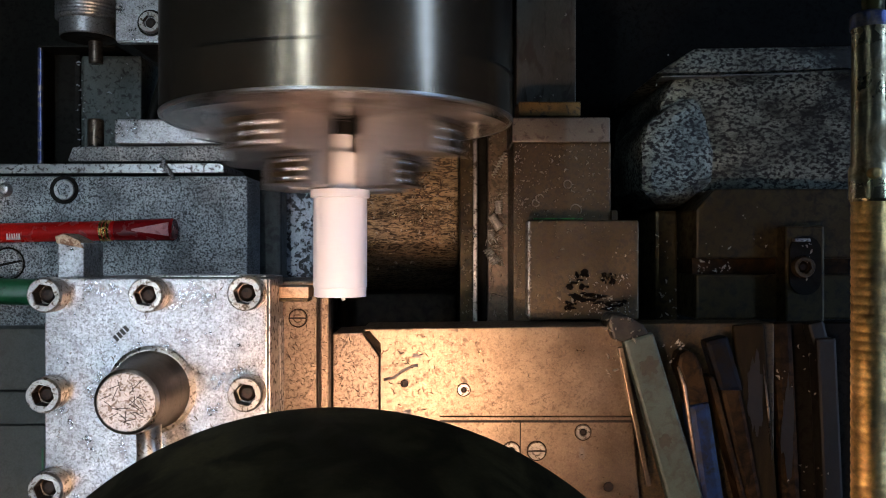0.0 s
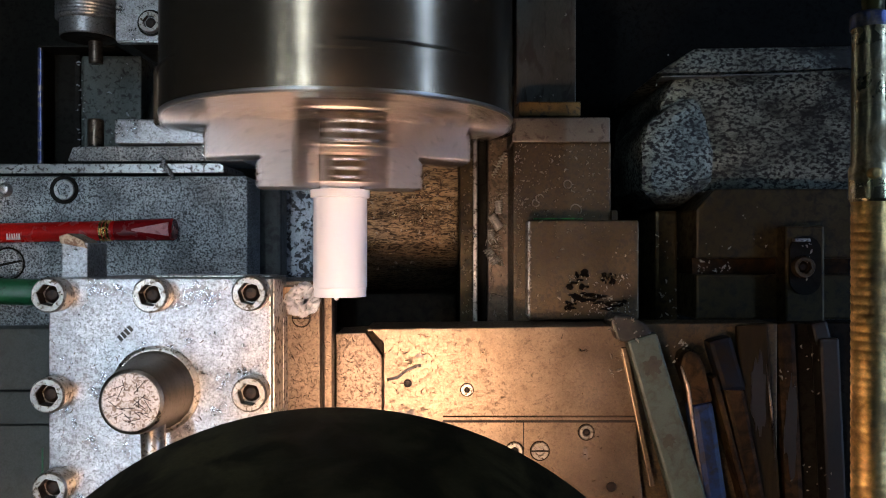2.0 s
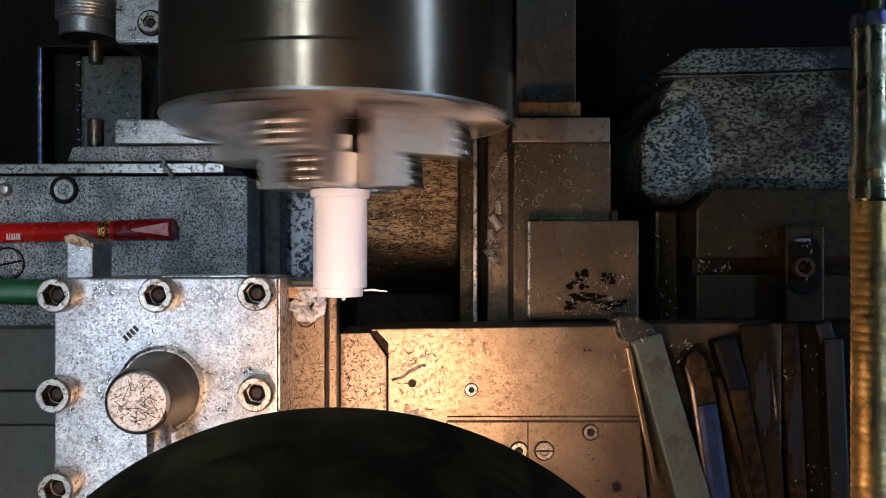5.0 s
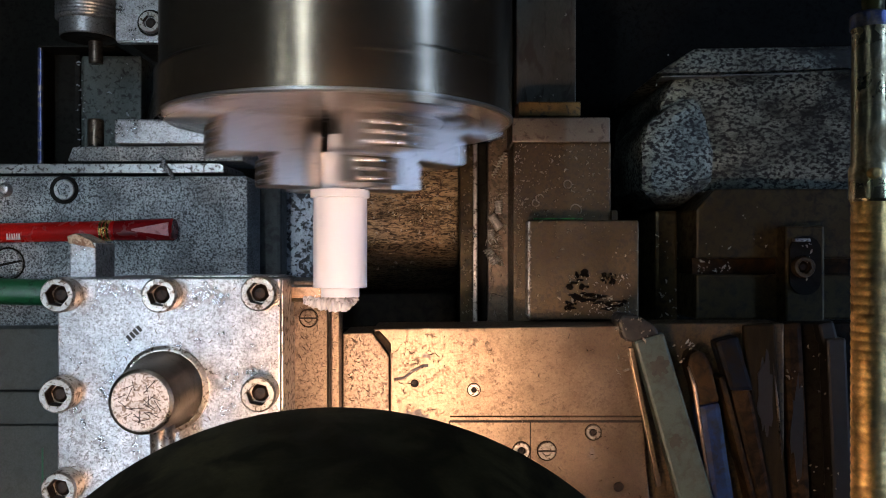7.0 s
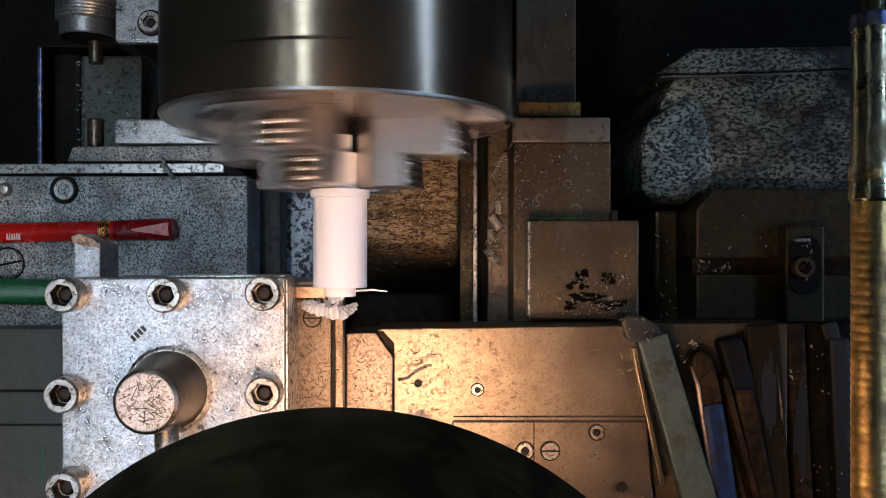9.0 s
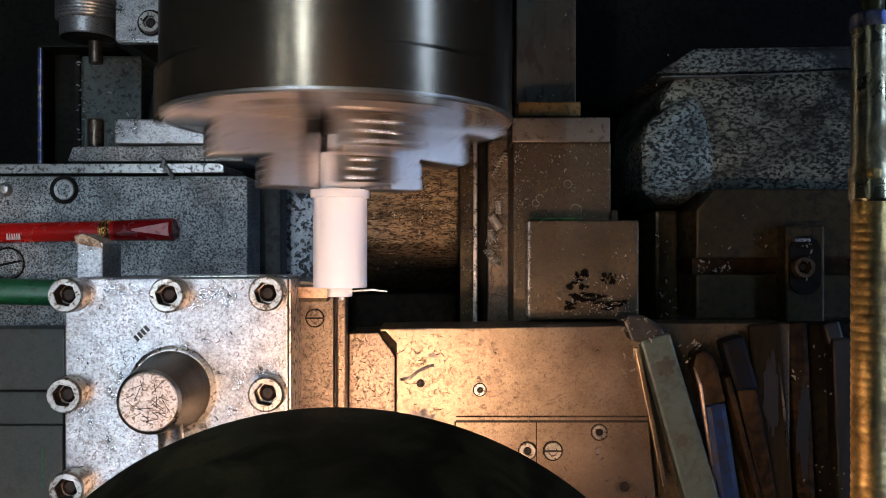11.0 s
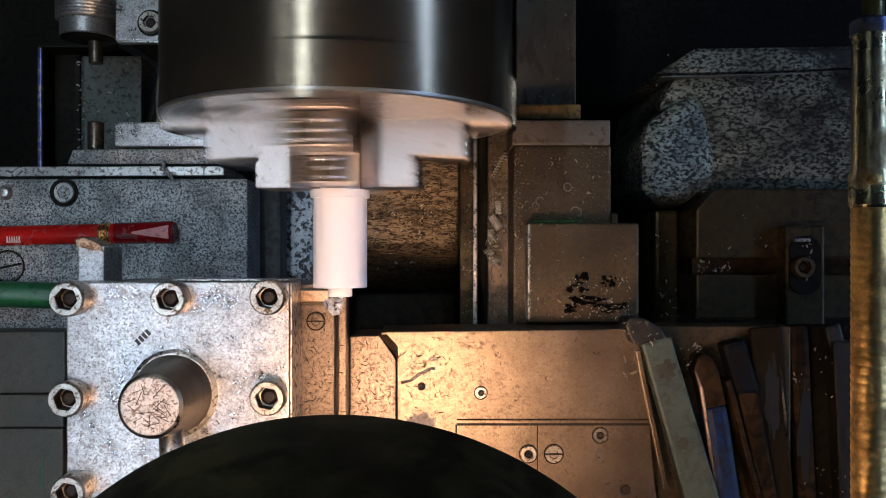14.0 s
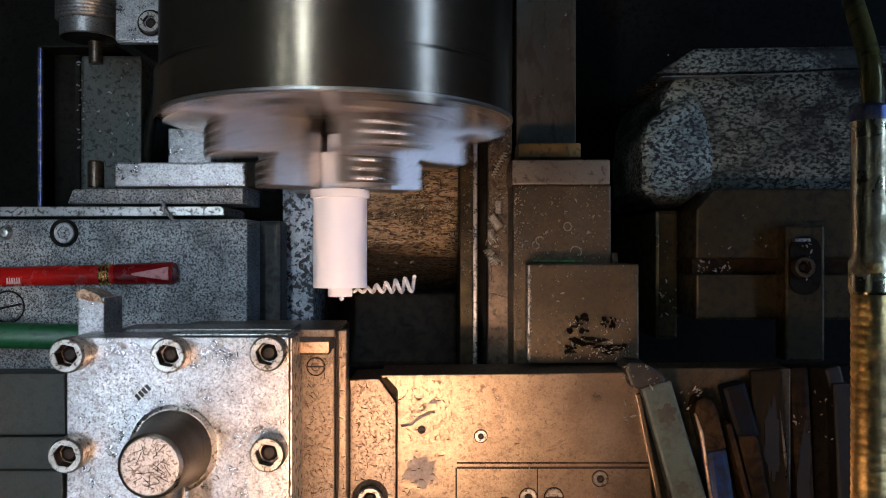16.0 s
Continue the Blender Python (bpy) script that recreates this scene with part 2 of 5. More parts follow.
def prism(points, z0, z1, bevel=0.0008, axis="z"):
    """A polygon in the plan (or, with axis x, in the y-z plane) drawn out between two levels."""
    bm = bmesh.new()
    put = (lambda p, h: (p[0], p[1], h)) if axis == "z" else (lambda p, h: (h, p[0], p[1]))
    lo = [bm.verts.new(put(p, z0)) for p in points]
    hi = [bm.verts.new(put(p, z1)) for p in points]
    n = len(points)
    bm.faces.new(lo)
    bm.faces.new(hi)
    for i in range(n):
        bm.faces.new((lo[i], lo[(i + 1) % n], hi[(i + 1) % n], hi[i]))
    bmesh.ops.recalc_face_normals(bm, faces=bm.faces[:])
    if bevel:
        bmesh.ops.bevel(bm, geom=bm.edges[:], offset=bevel, segments=2, profile=0.6, affect="EDGES")
    return bm


def turned(profile, m=None, steps=48, closed=False):
    """A profile of (radius, height) turned round z, then placed by m."""
    bm = bmesh.new()
    rings = []
    for r, h in profile:
        rings.append([bm.verts.new((r * math.cos(2 * math.pi * k / steps), r * math.sin(2 * math.pi * k / steps), h)) for k in range(steps)]
                     if r > 1e-6 else [bm.verts.new((0, 0, h))])
    pairs = list(zip(rings, rings[1:])) + ([(rings[-1], rings[0])] if closed else [])
    for a, b in pairs:
        for k in range(steps):
            j = (k + 1) % steps
            q = [a[k % len(a)], a[j % len(a)], b[j % len(b)], b[k % len(b)]]
            q = [v for i, v in enumerate(q) if v not in q[:i]]
            if len(q) > 2:
                bm.faces.new(q)
    if not closed:
        for r in (rings[0], rings[-1]):
            if len(r) > 1:
                bm.faces.new(r)
    bmesh.ops.recalc_face_normals(bm, faces=bm.faces[:])
    if m is not None:
        bmesh.ops.transform(bm, matrix=m, verts=bm.verts[:])
    for f in bm.faces:
        f.smooth = True
    for e in bm.edges:
        if len(e.link_faces) == 2 and e.calc_face_angle() > 0.45:
            e.smooth = False
    return bm


def tube(points, radius, steps=12, bumps=0.0):
    """A round rod along a path; radius is one number or one a point."""
    bm = bmesh.new()
    pts = [Vector(p) for p in points]
    rad = radius if isinstance(radius, (list, tuple)) else [radius] * len(pts)
    rings, side = [], Vector((0, 0, 1))
    for i, p in enumerate(pts):
        d = (pts[min(i + 1, len(pts) - 1)] - pts[max(i - 1, 0)]).normalized()
        if i == 0 and abs(d.dot(side)) > 0.9:
            side = Vector((1, 0, 0))
        u = (side - d * side.dot(d)).normalized()
        w = d.cross(u)
        side = u
        rings.append([bm.verts.new(p + (u * math.cos(a) + w * math.sin(a)) * rad[i]) for a in (2 * math.pi * k / steps for k in range(steps))])
    for a, b in zip(rings, rings[1:]):
        for k in range(steps):
            f = bm.faces.new((a[k], a[(k + 1) % steps], b[(k + 1) % steps], b[k]))
            f.smooth = True
    bm.faces.new(rings[0])
    bm.faces.new(rings[-1])
    bmesh.ops.recalc_face_normals(bm, faces=bm.faces[:])
    return bm


def joined(*parts):
    out = bmesh.new()
    for bm in parts:
        me = bpy.data.meshes.new("join")
        bm.to_mesh(me)
        bm.free()
        out.from_mesh(me)
        bpy.data.meshes.remove(me)
    return out


def root_of(ob):
    while ob.parent:
        ob = ob.parent
    return ob


def part(name, bm, material, parent, label=""):
    """Links a bmesh, built in the place's own metres, as one mesh under a thing or part."""
    at = root_of(parent).matrix_basis.translation
    bmesh.ops.translate(bm, vec=-at, verts=bm.verts[:])
    me = bpy.data.meshes.new(name)
    bm.to_mesh(me)
    bm.free()
    me.materials.append(material)
    ob = new(name, me)
    ob.parent = parent
    return tagged(ob, label)


def thing(name, at, label, category, group="", kind=""):
    ob = new(name)
    ob.empty_display_size = 0.02
    ob.matrix_basis = Matrix.Translation(at)
    return tagged(ob, label, category, group, kind)


def solid(name, bm, material, label, category="", kind="", group="", at=(0, 0, 0)):
    """A thing or piece of the setting that is one mesh."""
    bmesh.ops.translate(bm, vec=-Vector(at), verts=bm.verts[:])
    me = bpy.data.meshes.new(name)
    bm.to_mesh(me)
    bm.free()
    me.materials.append(material)
    ob = new(name, me)
    ob.matrix_basis = Matrix.Translation(at)
    return tagged(ob, label, category, group, kind)


CARRIAGE, CROSS = [], []   # what rides on the saddle, and what rides on the cross slide upon it
AXIS_X, AXIS_Z = -0.0555, 1.153
FACE_Y = 0.0683
ALONG = pose(AXIS_X, 0, AXIS_Z, -90)      # turned profiles then run along the spindle, towards the headstock


def hexed(r, k, steps):
    a = (2 * math.pi * k / steps + 0.2) % (math.pi / 3) - math.pi / 6
    return r / math.cos(a)


def screw_head(x, y, top, r, h, steps=36):
    """A socket cap screw head with a chamfered rim and a six-sided recess."""
    bm = bmesh.new()
    flat = r * 0.56
    rings = []
    for kind, rad, z in (("o", r * 0.96, top - h), ("o", r, top - h + r * 0.05), ("o", r, top - r * 0.14), ("o", r * 0.9, top), ("h", flat * 1.06, top), ("h", flat, top - r * 0.06), ("h", flat, top - h * 0.62)):
        rings.append([bm.verts.new((x + q * math.cos(2 * math.pi * k / steps), y + q * math.sin(2 * math.pi * k / steps), z))
                      for k in range(steps) for q in (rad if kind == "o" else hexed(rad, k, steps),)])
    for a, b in zip(rings, rings[1:]):
        for k in range(steps):
            bm.faces.new((a[k], a[(k + 1) % steps], b[(k + 1) % steps], b[k]))
    bm.faces.new(rings[0])
    bm.faces.new(rings[-1])
    bmesh.ops.recalc_face_normals(bm, faces=bm.faces[:])
    return bm


def add_screw(parent, x, y, top, r, h, material, name="clamp_screw", label=""):
    ob = part(name, screw_head(x, y, top, r, h), material, parent, label)
    # Dark liner paints the recess shade on the socket's walls and floor.
    wall = bmesh.new()
    for q, z in ((r * 0.557, top - r * 0.05), (r * 0.545, top - h * 0.61)):
        for k in range(36):
            wall.verts.new((x + hexed(q, k, 36) * math.cos(2 * math.pi * k / 36), y + hexed(q, k, 36) * math.sin(2 * math.pi * k / 36), z))
    wall.verts.ensure_lookup_table()
    for k in range(36):
        wall.faces.new((wall.verts[k], wall.verts[(k + 1) % 36], wall.verts[36 + (k + 1) % 36], wall.verts[36 + k]))
    part("socket_wall", wall, SOCKET, ob, "rusty socket with its recess shade painted in")
    part("socket_floor", turned([(0, top - h * 0.6), (r * 0.5, top - h * 0.6), (r * 0.3, top - h * 0.45), (0, top - h * 0.42)], pose(x, y, 0), 12), SOCKET, ob, "rusty socket with its recess shade painted in")
    return ob


def add_flush_screw(parent, x, y, top, r, material, slot=False):
    """A screw set in a dark ring, with a small recess or a slot."""
    ob = part("countersunk_screw", turned([(0, top + 0.0004), (r * 0.42, top + 0.0004), (r * 0.5, top + 0.0011), (r * 0.86, top + 0.0011), (r * 0.92, top + 0.0005), (r * 0.92, top - 0.002)],
              pose(x, y, 0), 28), material, parent)
    part("rim", turned([(r * 0.92, top + 0.0002), (r * 1.04, top + 0.0005), (r * 1.04, top - 0.001), (r * 0.92, top - 0.001)], pose(x, y, 0), 28, True), RUST, ob)
    if slot:
        part("slot", box(x - r * 0.9, x + r * 0.9, y - r * 0.08, y + r * 0.08, top, top + 0.0014, 0), SOCKET, ob)
    else:
        part("recess", turned([(0, top + 0.0006), (r * 0.3, top + 0.0007), (r * 0.36, top + 0.0013), (r * 0.42, top + 0.0009), (r * 0.42, top)], pose(x, y, 0), 12), SOCKET, ob)
    return ob


def flake(cx, cy, w, h, z, seed, thick=0.0003, n=22, rough=0.35):
    """A thin ragged patch lying on a surface."""
    rnd = random.Random(seed)
    pts = []
    for k in range(n):
        a = 2 * math.pi * k / n
        q = 1 + rnd.uniform(-rough, rough)
        pts.append((cx + w / 2 * q * math.cos(a), cy + h / 2 * q * math.sin(a)))
    return prism(pts, z - 0.0002, z + thick, 0)


def helix(at, r0, r1, length, turns, wire, heading, seed, lift=0.0):
    """A springy round strand of swarf."""
    rnd = random.Random(seed)
    d = Vector((math.cos(heading), math.sin(heading), lift)).normalized()
    u = d.cross(Vector((0, 0, 1))).normalized()
    w = d.cross(u)
    n = int(turns * 14)
    pts, rad = [], []
    for k in range(n + 1):
        q = k / n
        a = 2 * math.pi * turns * q
        r = (r0 + (r1 - r0) * q) * (0.92 + 0.16 * rnd.random())
        pts.append(Vector(at) + d * (length * q) + (u * math.cos(a) + w * math.sin(a)) * r)
        rad.append(wire * (0.6 + 0.4 * math.sin(math.pi * min(1, q * 3 + 0.1) / 2)))
    return tube(pts, rad, 7)


def chips(areas, seed, scale=1.0, slim=1.0):
    """Loose chips over flat areas (x0, x1, y0, y1, z, count): splinters, crumbs and small curls, in one mesh."""
    rnd = random.Random(seed)
    verts, faces = [], []

    def blade(p, d, n, w, l, arc):
        base = len(verts)
        side = d.cross(n).normalized()
        m = 5
        for k in range(m + 1):
            s = k / m - 0.5
            c = p + d * (l * s) + side * (arc * (s * s - 0.25)) + n * (0.0004 + abs(arc) * 0.3 * (0.25 - s * s))
            taper = w * (1.0 - 1.4 * abs(s))
            verts.extend((c - side * taper / 2, c + side * taper / 2 + n * 0.0003, c + n * (0.0005 + w * 0.2)))
        for k in range(m):
            i, j = base + 3 * k, base + 3 * k + 3
            faces.extend(((i, i + 2, j + 2, j), (i + 2, i + 1, j + 1, j + 2), (i + 1, i, j, j + 1)))

    for x0, x1, y0, y1, z, count in areas:
        for _ in range(count):
            a = rnd.uniform(0, 2 * math.pi)
            size = scale * rnd.choice((0.5, 0.6, 0.8, 1.0, 1.0, 1.5, 2.2))
            blade(Vector((rnd.uniform(x0, x1), rnd.uniform(y0, y1), z)), Vector((math.cos(a), math.sin(a), 0)), Vector((0, 0, 1)),
                  0.0012 * slim * size ** 0.5, 0.0017 * size, rnd.uniform(-0.0024, 0.0024) * size)
    me = bpy.data.meshes.new("chips")
    me.from_pydata([tuple(v) for v in verts], [], faces)
    bm = bmesh.new()
    bm.from_mesh(me)
    bpy.data.meshes.remove(me)
    return bm


# ---- workshop ----
# Unseen plain room, coloured dark to hold back bounced light.
solid("floor", box(-2.6, 2.6, -3.0, 3.0, -0.1, 0.0, 0), CONCRETE, "grey concrete workshop floor", kind="structure")
solid("ceiling", box(-2.6, 2.6, -3.0, 3.0, 3.4, 3.5, 0), ROOM_DARK, "dark plain workshop ceiling", kind="structure")
solid("wall_west", box(-2.7, -2.6, -3.1, 3.1, 0, 3.5, 0), ROOM_DARK, "dark plain workshop wall", kind="structure")
solid("wall_north", box(-2.6, 2.6, 3.0, 3.1, 0, 3.5, 0), ROOM_DARK, "dark plain workshop wall", kind="structure")
solid("wall_south", box(-2.6, 2.6, -3.1, -3.0, 0, 3.5, 0), ROOM_DARK, "dark plain workshop wall", kind="structure")
solid("wall_east", joined(box(2.6, 2.7, -3.1, 3.1, 0, 2.5, 0), box(2.6, 2.7, -3.1, 3.1, 3.0, 3.5, 0), box(2.6, 2.7, -3.1, -1.0, 2.5, 3.0, 0),
      box(2.6, 2.7, 1.6, 3.1, 2.5, 3.0, 0)), ROOM_DARK, "dark plain workshop wall with a high window opening", kind="structure")
win = thing("window_1", (2.65, 0.3, 2.5), "high daylit workshop window", "", kind="structure")
part("window_frame", joined(box(2.62, 2.68, -1.0, 1.6, 2.5, 2.53), box(2.62, 2.68, -1.0, 1.6, 2.97, 3.0), box(2.62, 2.68, -1.0, -0.96, 2.53, 2.97),
     box(2.62, 2.68, 1.56, 1.6, 2.53, 2.97), box(2.62, 2.68, 0.28, 0.32, 2.53, 2.97)), ROOM_DARK, win)
part("pane", box(2.645, 2.655, -0.96, 0.28, 2.53, 2.97, 0), PANE, win)
part("pane", box(2.645, 2.655, 0.32, 1.56, 2.53, 2.97, 0), PANE, win)
# Unseen fittings; hoods are added to keep tube light off the right.
for x, yc, half in ((-0.25, 0.56, 0.6), (-0.43, -0.22, 0.36)):
    lamp = thing("hanging_light", (x, yc, 2.05), "unseen hanging cool fluorescent tube with an added hood to shape its light", "hanging light", "hooded lights over the machine")
    part("tube", turned([(0.0, -half), (0.013, -half), (0.013, half), (0, half)], pose(x, yc, 2.0, 90), 16), TUBE, lamp)
    for d in (-1, 1):
        part("hood_side", box(x + d * 0.062 - 0.001, x + d * 0.062 + 0.001, yc - half - 0.05, yc + half + 0.05, 1.86, 2.05, 0), ROOM_DARK, lamp)
        part("hood_end", box(x - 0.063, x + 0.063, yc + d * (half + 0.05) - 0.001, yc + d * (half + 0.05) + 0.001, 1.86, 2.05, 0), ROOM_DARK, lamp)
        part("rod", tube([(x, yc + d * half * 0.8, 2.05), (x, yc + d * half * 0.8, 3.4)], 0.004, 8), ROOM_DARK, lamp)
    part("hood_top", box(x - 0.063, x + 0.063, yc - half - 0.051, yc + half + 0.051, 2.05, 2.053, 0), ROOM_DARK, lamp)

# ---- lathe bed ----
bed = thing("lathe_bed", (0, 0, 0), "oily cast iron lathe bed with worn ways on a floor pedestal", "lathe bed")
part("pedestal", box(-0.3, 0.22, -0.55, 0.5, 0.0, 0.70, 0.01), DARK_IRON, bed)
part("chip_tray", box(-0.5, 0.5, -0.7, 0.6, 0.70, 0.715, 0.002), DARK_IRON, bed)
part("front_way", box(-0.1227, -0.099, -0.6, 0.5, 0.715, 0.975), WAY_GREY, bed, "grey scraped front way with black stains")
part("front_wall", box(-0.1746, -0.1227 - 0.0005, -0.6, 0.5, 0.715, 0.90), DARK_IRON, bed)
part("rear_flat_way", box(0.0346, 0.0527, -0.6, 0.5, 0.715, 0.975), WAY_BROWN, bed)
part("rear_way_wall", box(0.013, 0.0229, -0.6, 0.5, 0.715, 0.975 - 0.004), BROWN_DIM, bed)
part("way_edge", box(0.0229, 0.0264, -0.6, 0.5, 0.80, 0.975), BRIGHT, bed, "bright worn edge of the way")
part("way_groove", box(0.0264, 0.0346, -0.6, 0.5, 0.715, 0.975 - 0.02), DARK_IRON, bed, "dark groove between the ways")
part("web", prism([(-0.0412, 0.80), (-0.0066, 0.92), (0.0051, 0.93), (0.5, 0.93), (0.5, 0.80)], -0.099, 0.013, 0.004, "x"), WEB, bed, "oily rippled iron web between the ways")
part("gap_floor", prism([(-0.6, 0.86), (-0.1023, 0.86), (-0.0412, 0.84), (-0.0412, 0.715), (-0.6, 0.715)], -0.099, 0.013, 0.003, "x"), GAP, bed, "dark grimy floor between the ways")
part("rear_rail", box(0.0562, 0.1016, -0.1, 0.5, 0.715, 0.975), RAIL, bed, "grey rear rail with rust stains")
part("ground_pad", box(-0.2139, -0.1801, 0.0422, 0.0936, 0.90, 0.965, 0.001), CLAMP, bed, "bright ground pad")
part("rear_gutter", box(0.0527, 0.0562, -0.6, 0.5, 0.715, 0.975 - 0.02), DARK_IRON, bed)
# ---- front of the bed: stop, guard and casting ----
apron = thing("front_casting", (-0.2673, 0.1, 0.715), "grey chipped front casting with a black guard", "casting")
part("plate", box(-0.2889, -0.2403, 0.0095, 0.1544, 0.715, 0.95, 0.003), APRON, apron)
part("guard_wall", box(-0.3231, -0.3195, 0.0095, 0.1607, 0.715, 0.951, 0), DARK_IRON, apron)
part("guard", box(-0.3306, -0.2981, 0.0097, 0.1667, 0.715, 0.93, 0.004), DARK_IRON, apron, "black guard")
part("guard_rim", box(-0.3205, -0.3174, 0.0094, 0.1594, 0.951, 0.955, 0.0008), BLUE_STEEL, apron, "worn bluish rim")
# Black lip, also standing in for the dark shadow above the plate.
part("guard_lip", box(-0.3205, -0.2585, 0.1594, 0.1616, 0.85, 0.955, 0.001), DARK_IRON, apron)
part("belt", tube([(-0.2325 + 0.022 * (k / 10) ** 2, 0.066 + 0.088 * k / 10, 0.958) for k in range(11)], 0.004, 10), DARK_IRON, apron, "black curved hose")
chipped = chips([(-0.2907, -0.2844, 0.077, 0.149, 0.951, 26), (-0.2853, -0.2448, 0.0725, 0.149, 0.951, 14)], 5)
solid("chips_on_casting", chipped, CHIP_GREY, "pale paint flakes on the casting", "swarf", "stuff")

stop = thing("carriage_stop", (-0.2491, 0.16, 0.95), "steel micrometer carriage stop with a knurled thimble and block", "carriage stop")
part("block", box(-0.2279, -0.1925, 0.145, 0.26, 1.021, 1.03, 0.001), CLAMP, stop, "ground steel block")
part("base", box(-0.2269, -0.1925, 0.1475, 0.26, 0.95, 1.0205, 0.001), DARK_IRON, stop, "near-black base")
part("lower_edge", box(-0.2271, -0.1925, 0.1438, 0.1454, 1.0225, 1.03 - 0.001, 0.0005), BRIGHT, stop)
add_screw(stop, -0.2031, 0.1571, 1.03 + 0.0035, 0.0075, 0.006, SCREW, "socket_screw")
part("counterbore", turned([(0.0077, 1.03 + 0.0004), (0.0092, 1.03 + 0.0006), (0.0092, 1.03 - 0.001), (0.0077, 1.03 - 0.001)], pose(-0.2031, 0.1571, 0), 36, True), DARK_IRON, stop)
SX, SZ = -0.2564, 1.008
rings = []
for k in range(64):
    rings.append((0.0216 + (0.0005 if k % 2 else 0.0), 0.1644 + 0.0012 * k))
part("thimble", turned([(0.0, 0.1644 - 0.001), (0.0205, 0.1644 - 0.001)] + rings + [(0, 0.1644 + 0.08)], pose(SX, 0, SZ, -90), 48), STEEL, stop, "knurled steel thimble")
part("sleeve", turned([(0, 0.1522), (0.0182, 0.1522), (0.0192, 0.153), (0.0192, 0.1644), (0, 0.1644)], pose(SX, 0, SZ, -90), 40), STEEL, stop)
part("sleeve_end", turned([(0, 0.1517), (0.0185, 0.1517), (0.0185, 0.1521), (0, 0.1521)], pose(SX, 0, SZ, -90), 40), DARK_IRON, stop, "dark end of the sleeve")
part("spindle", turned([(0, 0.1356), (0.0045, 0.1356), (0.005, 0.1364), (0.005, 0.154), (0, 0.154)], pose(-0.2545, 0, 1.0, -90), 24), PIN, stop)

# ---- behind the bed ----
tank = thing("rear_casting", (0.2506, 0.1, 0.715), "blue-grey speckled cast cover behind the bed", "casting")
body = prism([(0.1862, 0.1253), (0.1969, 0.15), (0.4061, 0.1559), (0.4061, 0.0466), (0.2176, 0.0491), (0.2045, 0.0345), (0.1868, 0.0335), (0.1822, 0.0491)],
             0.715, 0.897, 0.012)
for v in body.verts:  # the cover rises to the rear
    if v.co.z > 0.85:
        v.co.z += 0.1 * max(0.0, v.co.x - 0.1642)
part("body", body, TANK, tank)
lobe = prism([(0.171, 0.1064), (0.1923, 0.1229), (0.2166, 0.1316), (0.2254, 0.1098), (0.2322, 0.0821), (0.2322, 0.0563), (0.2215, 0.05), (0.2035, 0.0355), (0.1778, 0.0345), (0.1651, 0.0491), (0.1651, 0.0879)],
             0.8, 0.912, 0.010)
for v in lobe.verts:  # and its near lobe leans the other way
    if v.co.z > 0.85:
        v.co.z -= 0.17 * (v.co.x - 0.2021)
part("lobe", lobe, TANK, tank, "chipped bulging lobe of the cover")
part("ridge", prism([(0.1801, 0.1488), (0.4061, 0.1549), (0.4061, 0.1744), (0.2151, 0.1715)], 0.72, 0.906, 0.004), TANK, tank)
part("seam", prism([(0.1859, 0.1459), (0.4061, 0.1511), (0.4061, 0.152), (0.1859, 0.1469)], 0.890, 0.9085, 0), STEEL, tank, "bright edge of the seam")

br = thing("rear_bracket", (0.2637, 0.0, 0.715), "oily brown slotted clamp bracket behind the bed", "bracket")
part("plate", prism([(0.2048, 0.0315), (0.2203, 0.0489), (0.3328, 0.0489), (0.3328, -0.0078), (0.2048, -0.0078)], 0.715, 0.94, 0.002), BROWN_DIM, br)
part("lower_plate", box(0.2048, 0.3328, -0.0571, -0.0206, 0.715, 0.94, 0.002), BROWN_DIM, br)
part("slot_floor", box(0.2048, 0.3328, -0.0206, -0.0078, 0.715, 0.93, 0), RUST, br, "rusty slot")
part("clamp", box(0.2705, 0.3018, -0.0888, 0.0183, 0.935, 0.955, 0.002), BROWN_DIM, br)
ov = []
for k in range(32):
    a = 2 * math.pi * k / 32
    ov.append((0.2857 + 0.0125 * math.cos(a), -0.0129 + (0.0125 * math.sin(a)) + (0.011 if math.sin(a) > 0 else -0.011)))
# Raised black patch paints the slot's inner shade; nothing is cut out.
part("oval_slot", prism(ov, 0.950, 0.9565, 0), DARK_IRON, br, "black oval patch for the slot's shade")
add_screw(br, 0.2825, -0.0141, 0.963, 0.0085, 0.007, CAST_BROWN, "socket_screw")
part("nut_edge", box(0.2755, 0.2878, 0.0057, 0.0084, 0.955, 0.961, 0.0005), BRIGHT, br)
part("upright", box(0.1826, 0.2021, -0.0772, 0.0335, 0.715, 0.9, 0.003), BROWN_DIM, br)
solid("chips_behind_bed", chips([(0.1826, 0.2021, -0.0578, 0.0296, 0.901, 26), (0.2085, 0.2725, -0.0064, 0.0462, 0.941, 12),
      (0.2085, 0.2359, -0.0197, -0.0096, 0.931, 30), (0.2808, 0.2897, -0.024, 0.0049, 0.958, 14),
      (0.1778, 0.3381, 0.0539, 0.1705, 0.9015, 20)], 9), CHIP_WHITE, "pale chips and drops behind the bed", "swarf", "stuff")

# ---- headstock ----
head = thing("headstock", (AXIS_X, 0.42, 0.975), "dark iron headstock that carries the spindle", "headstock")
part("housing", box(-0.23, 0.12, 0.34, 0.5, 0.975, 1.3, 0.012), DARK_IRON, head)
part("spindle_nose", turned([(0.03, 0.28), (0.045, 0.28), (0.045, 0.345), (0.03, 0.345)], ALONG, 48, True), PIN, head)

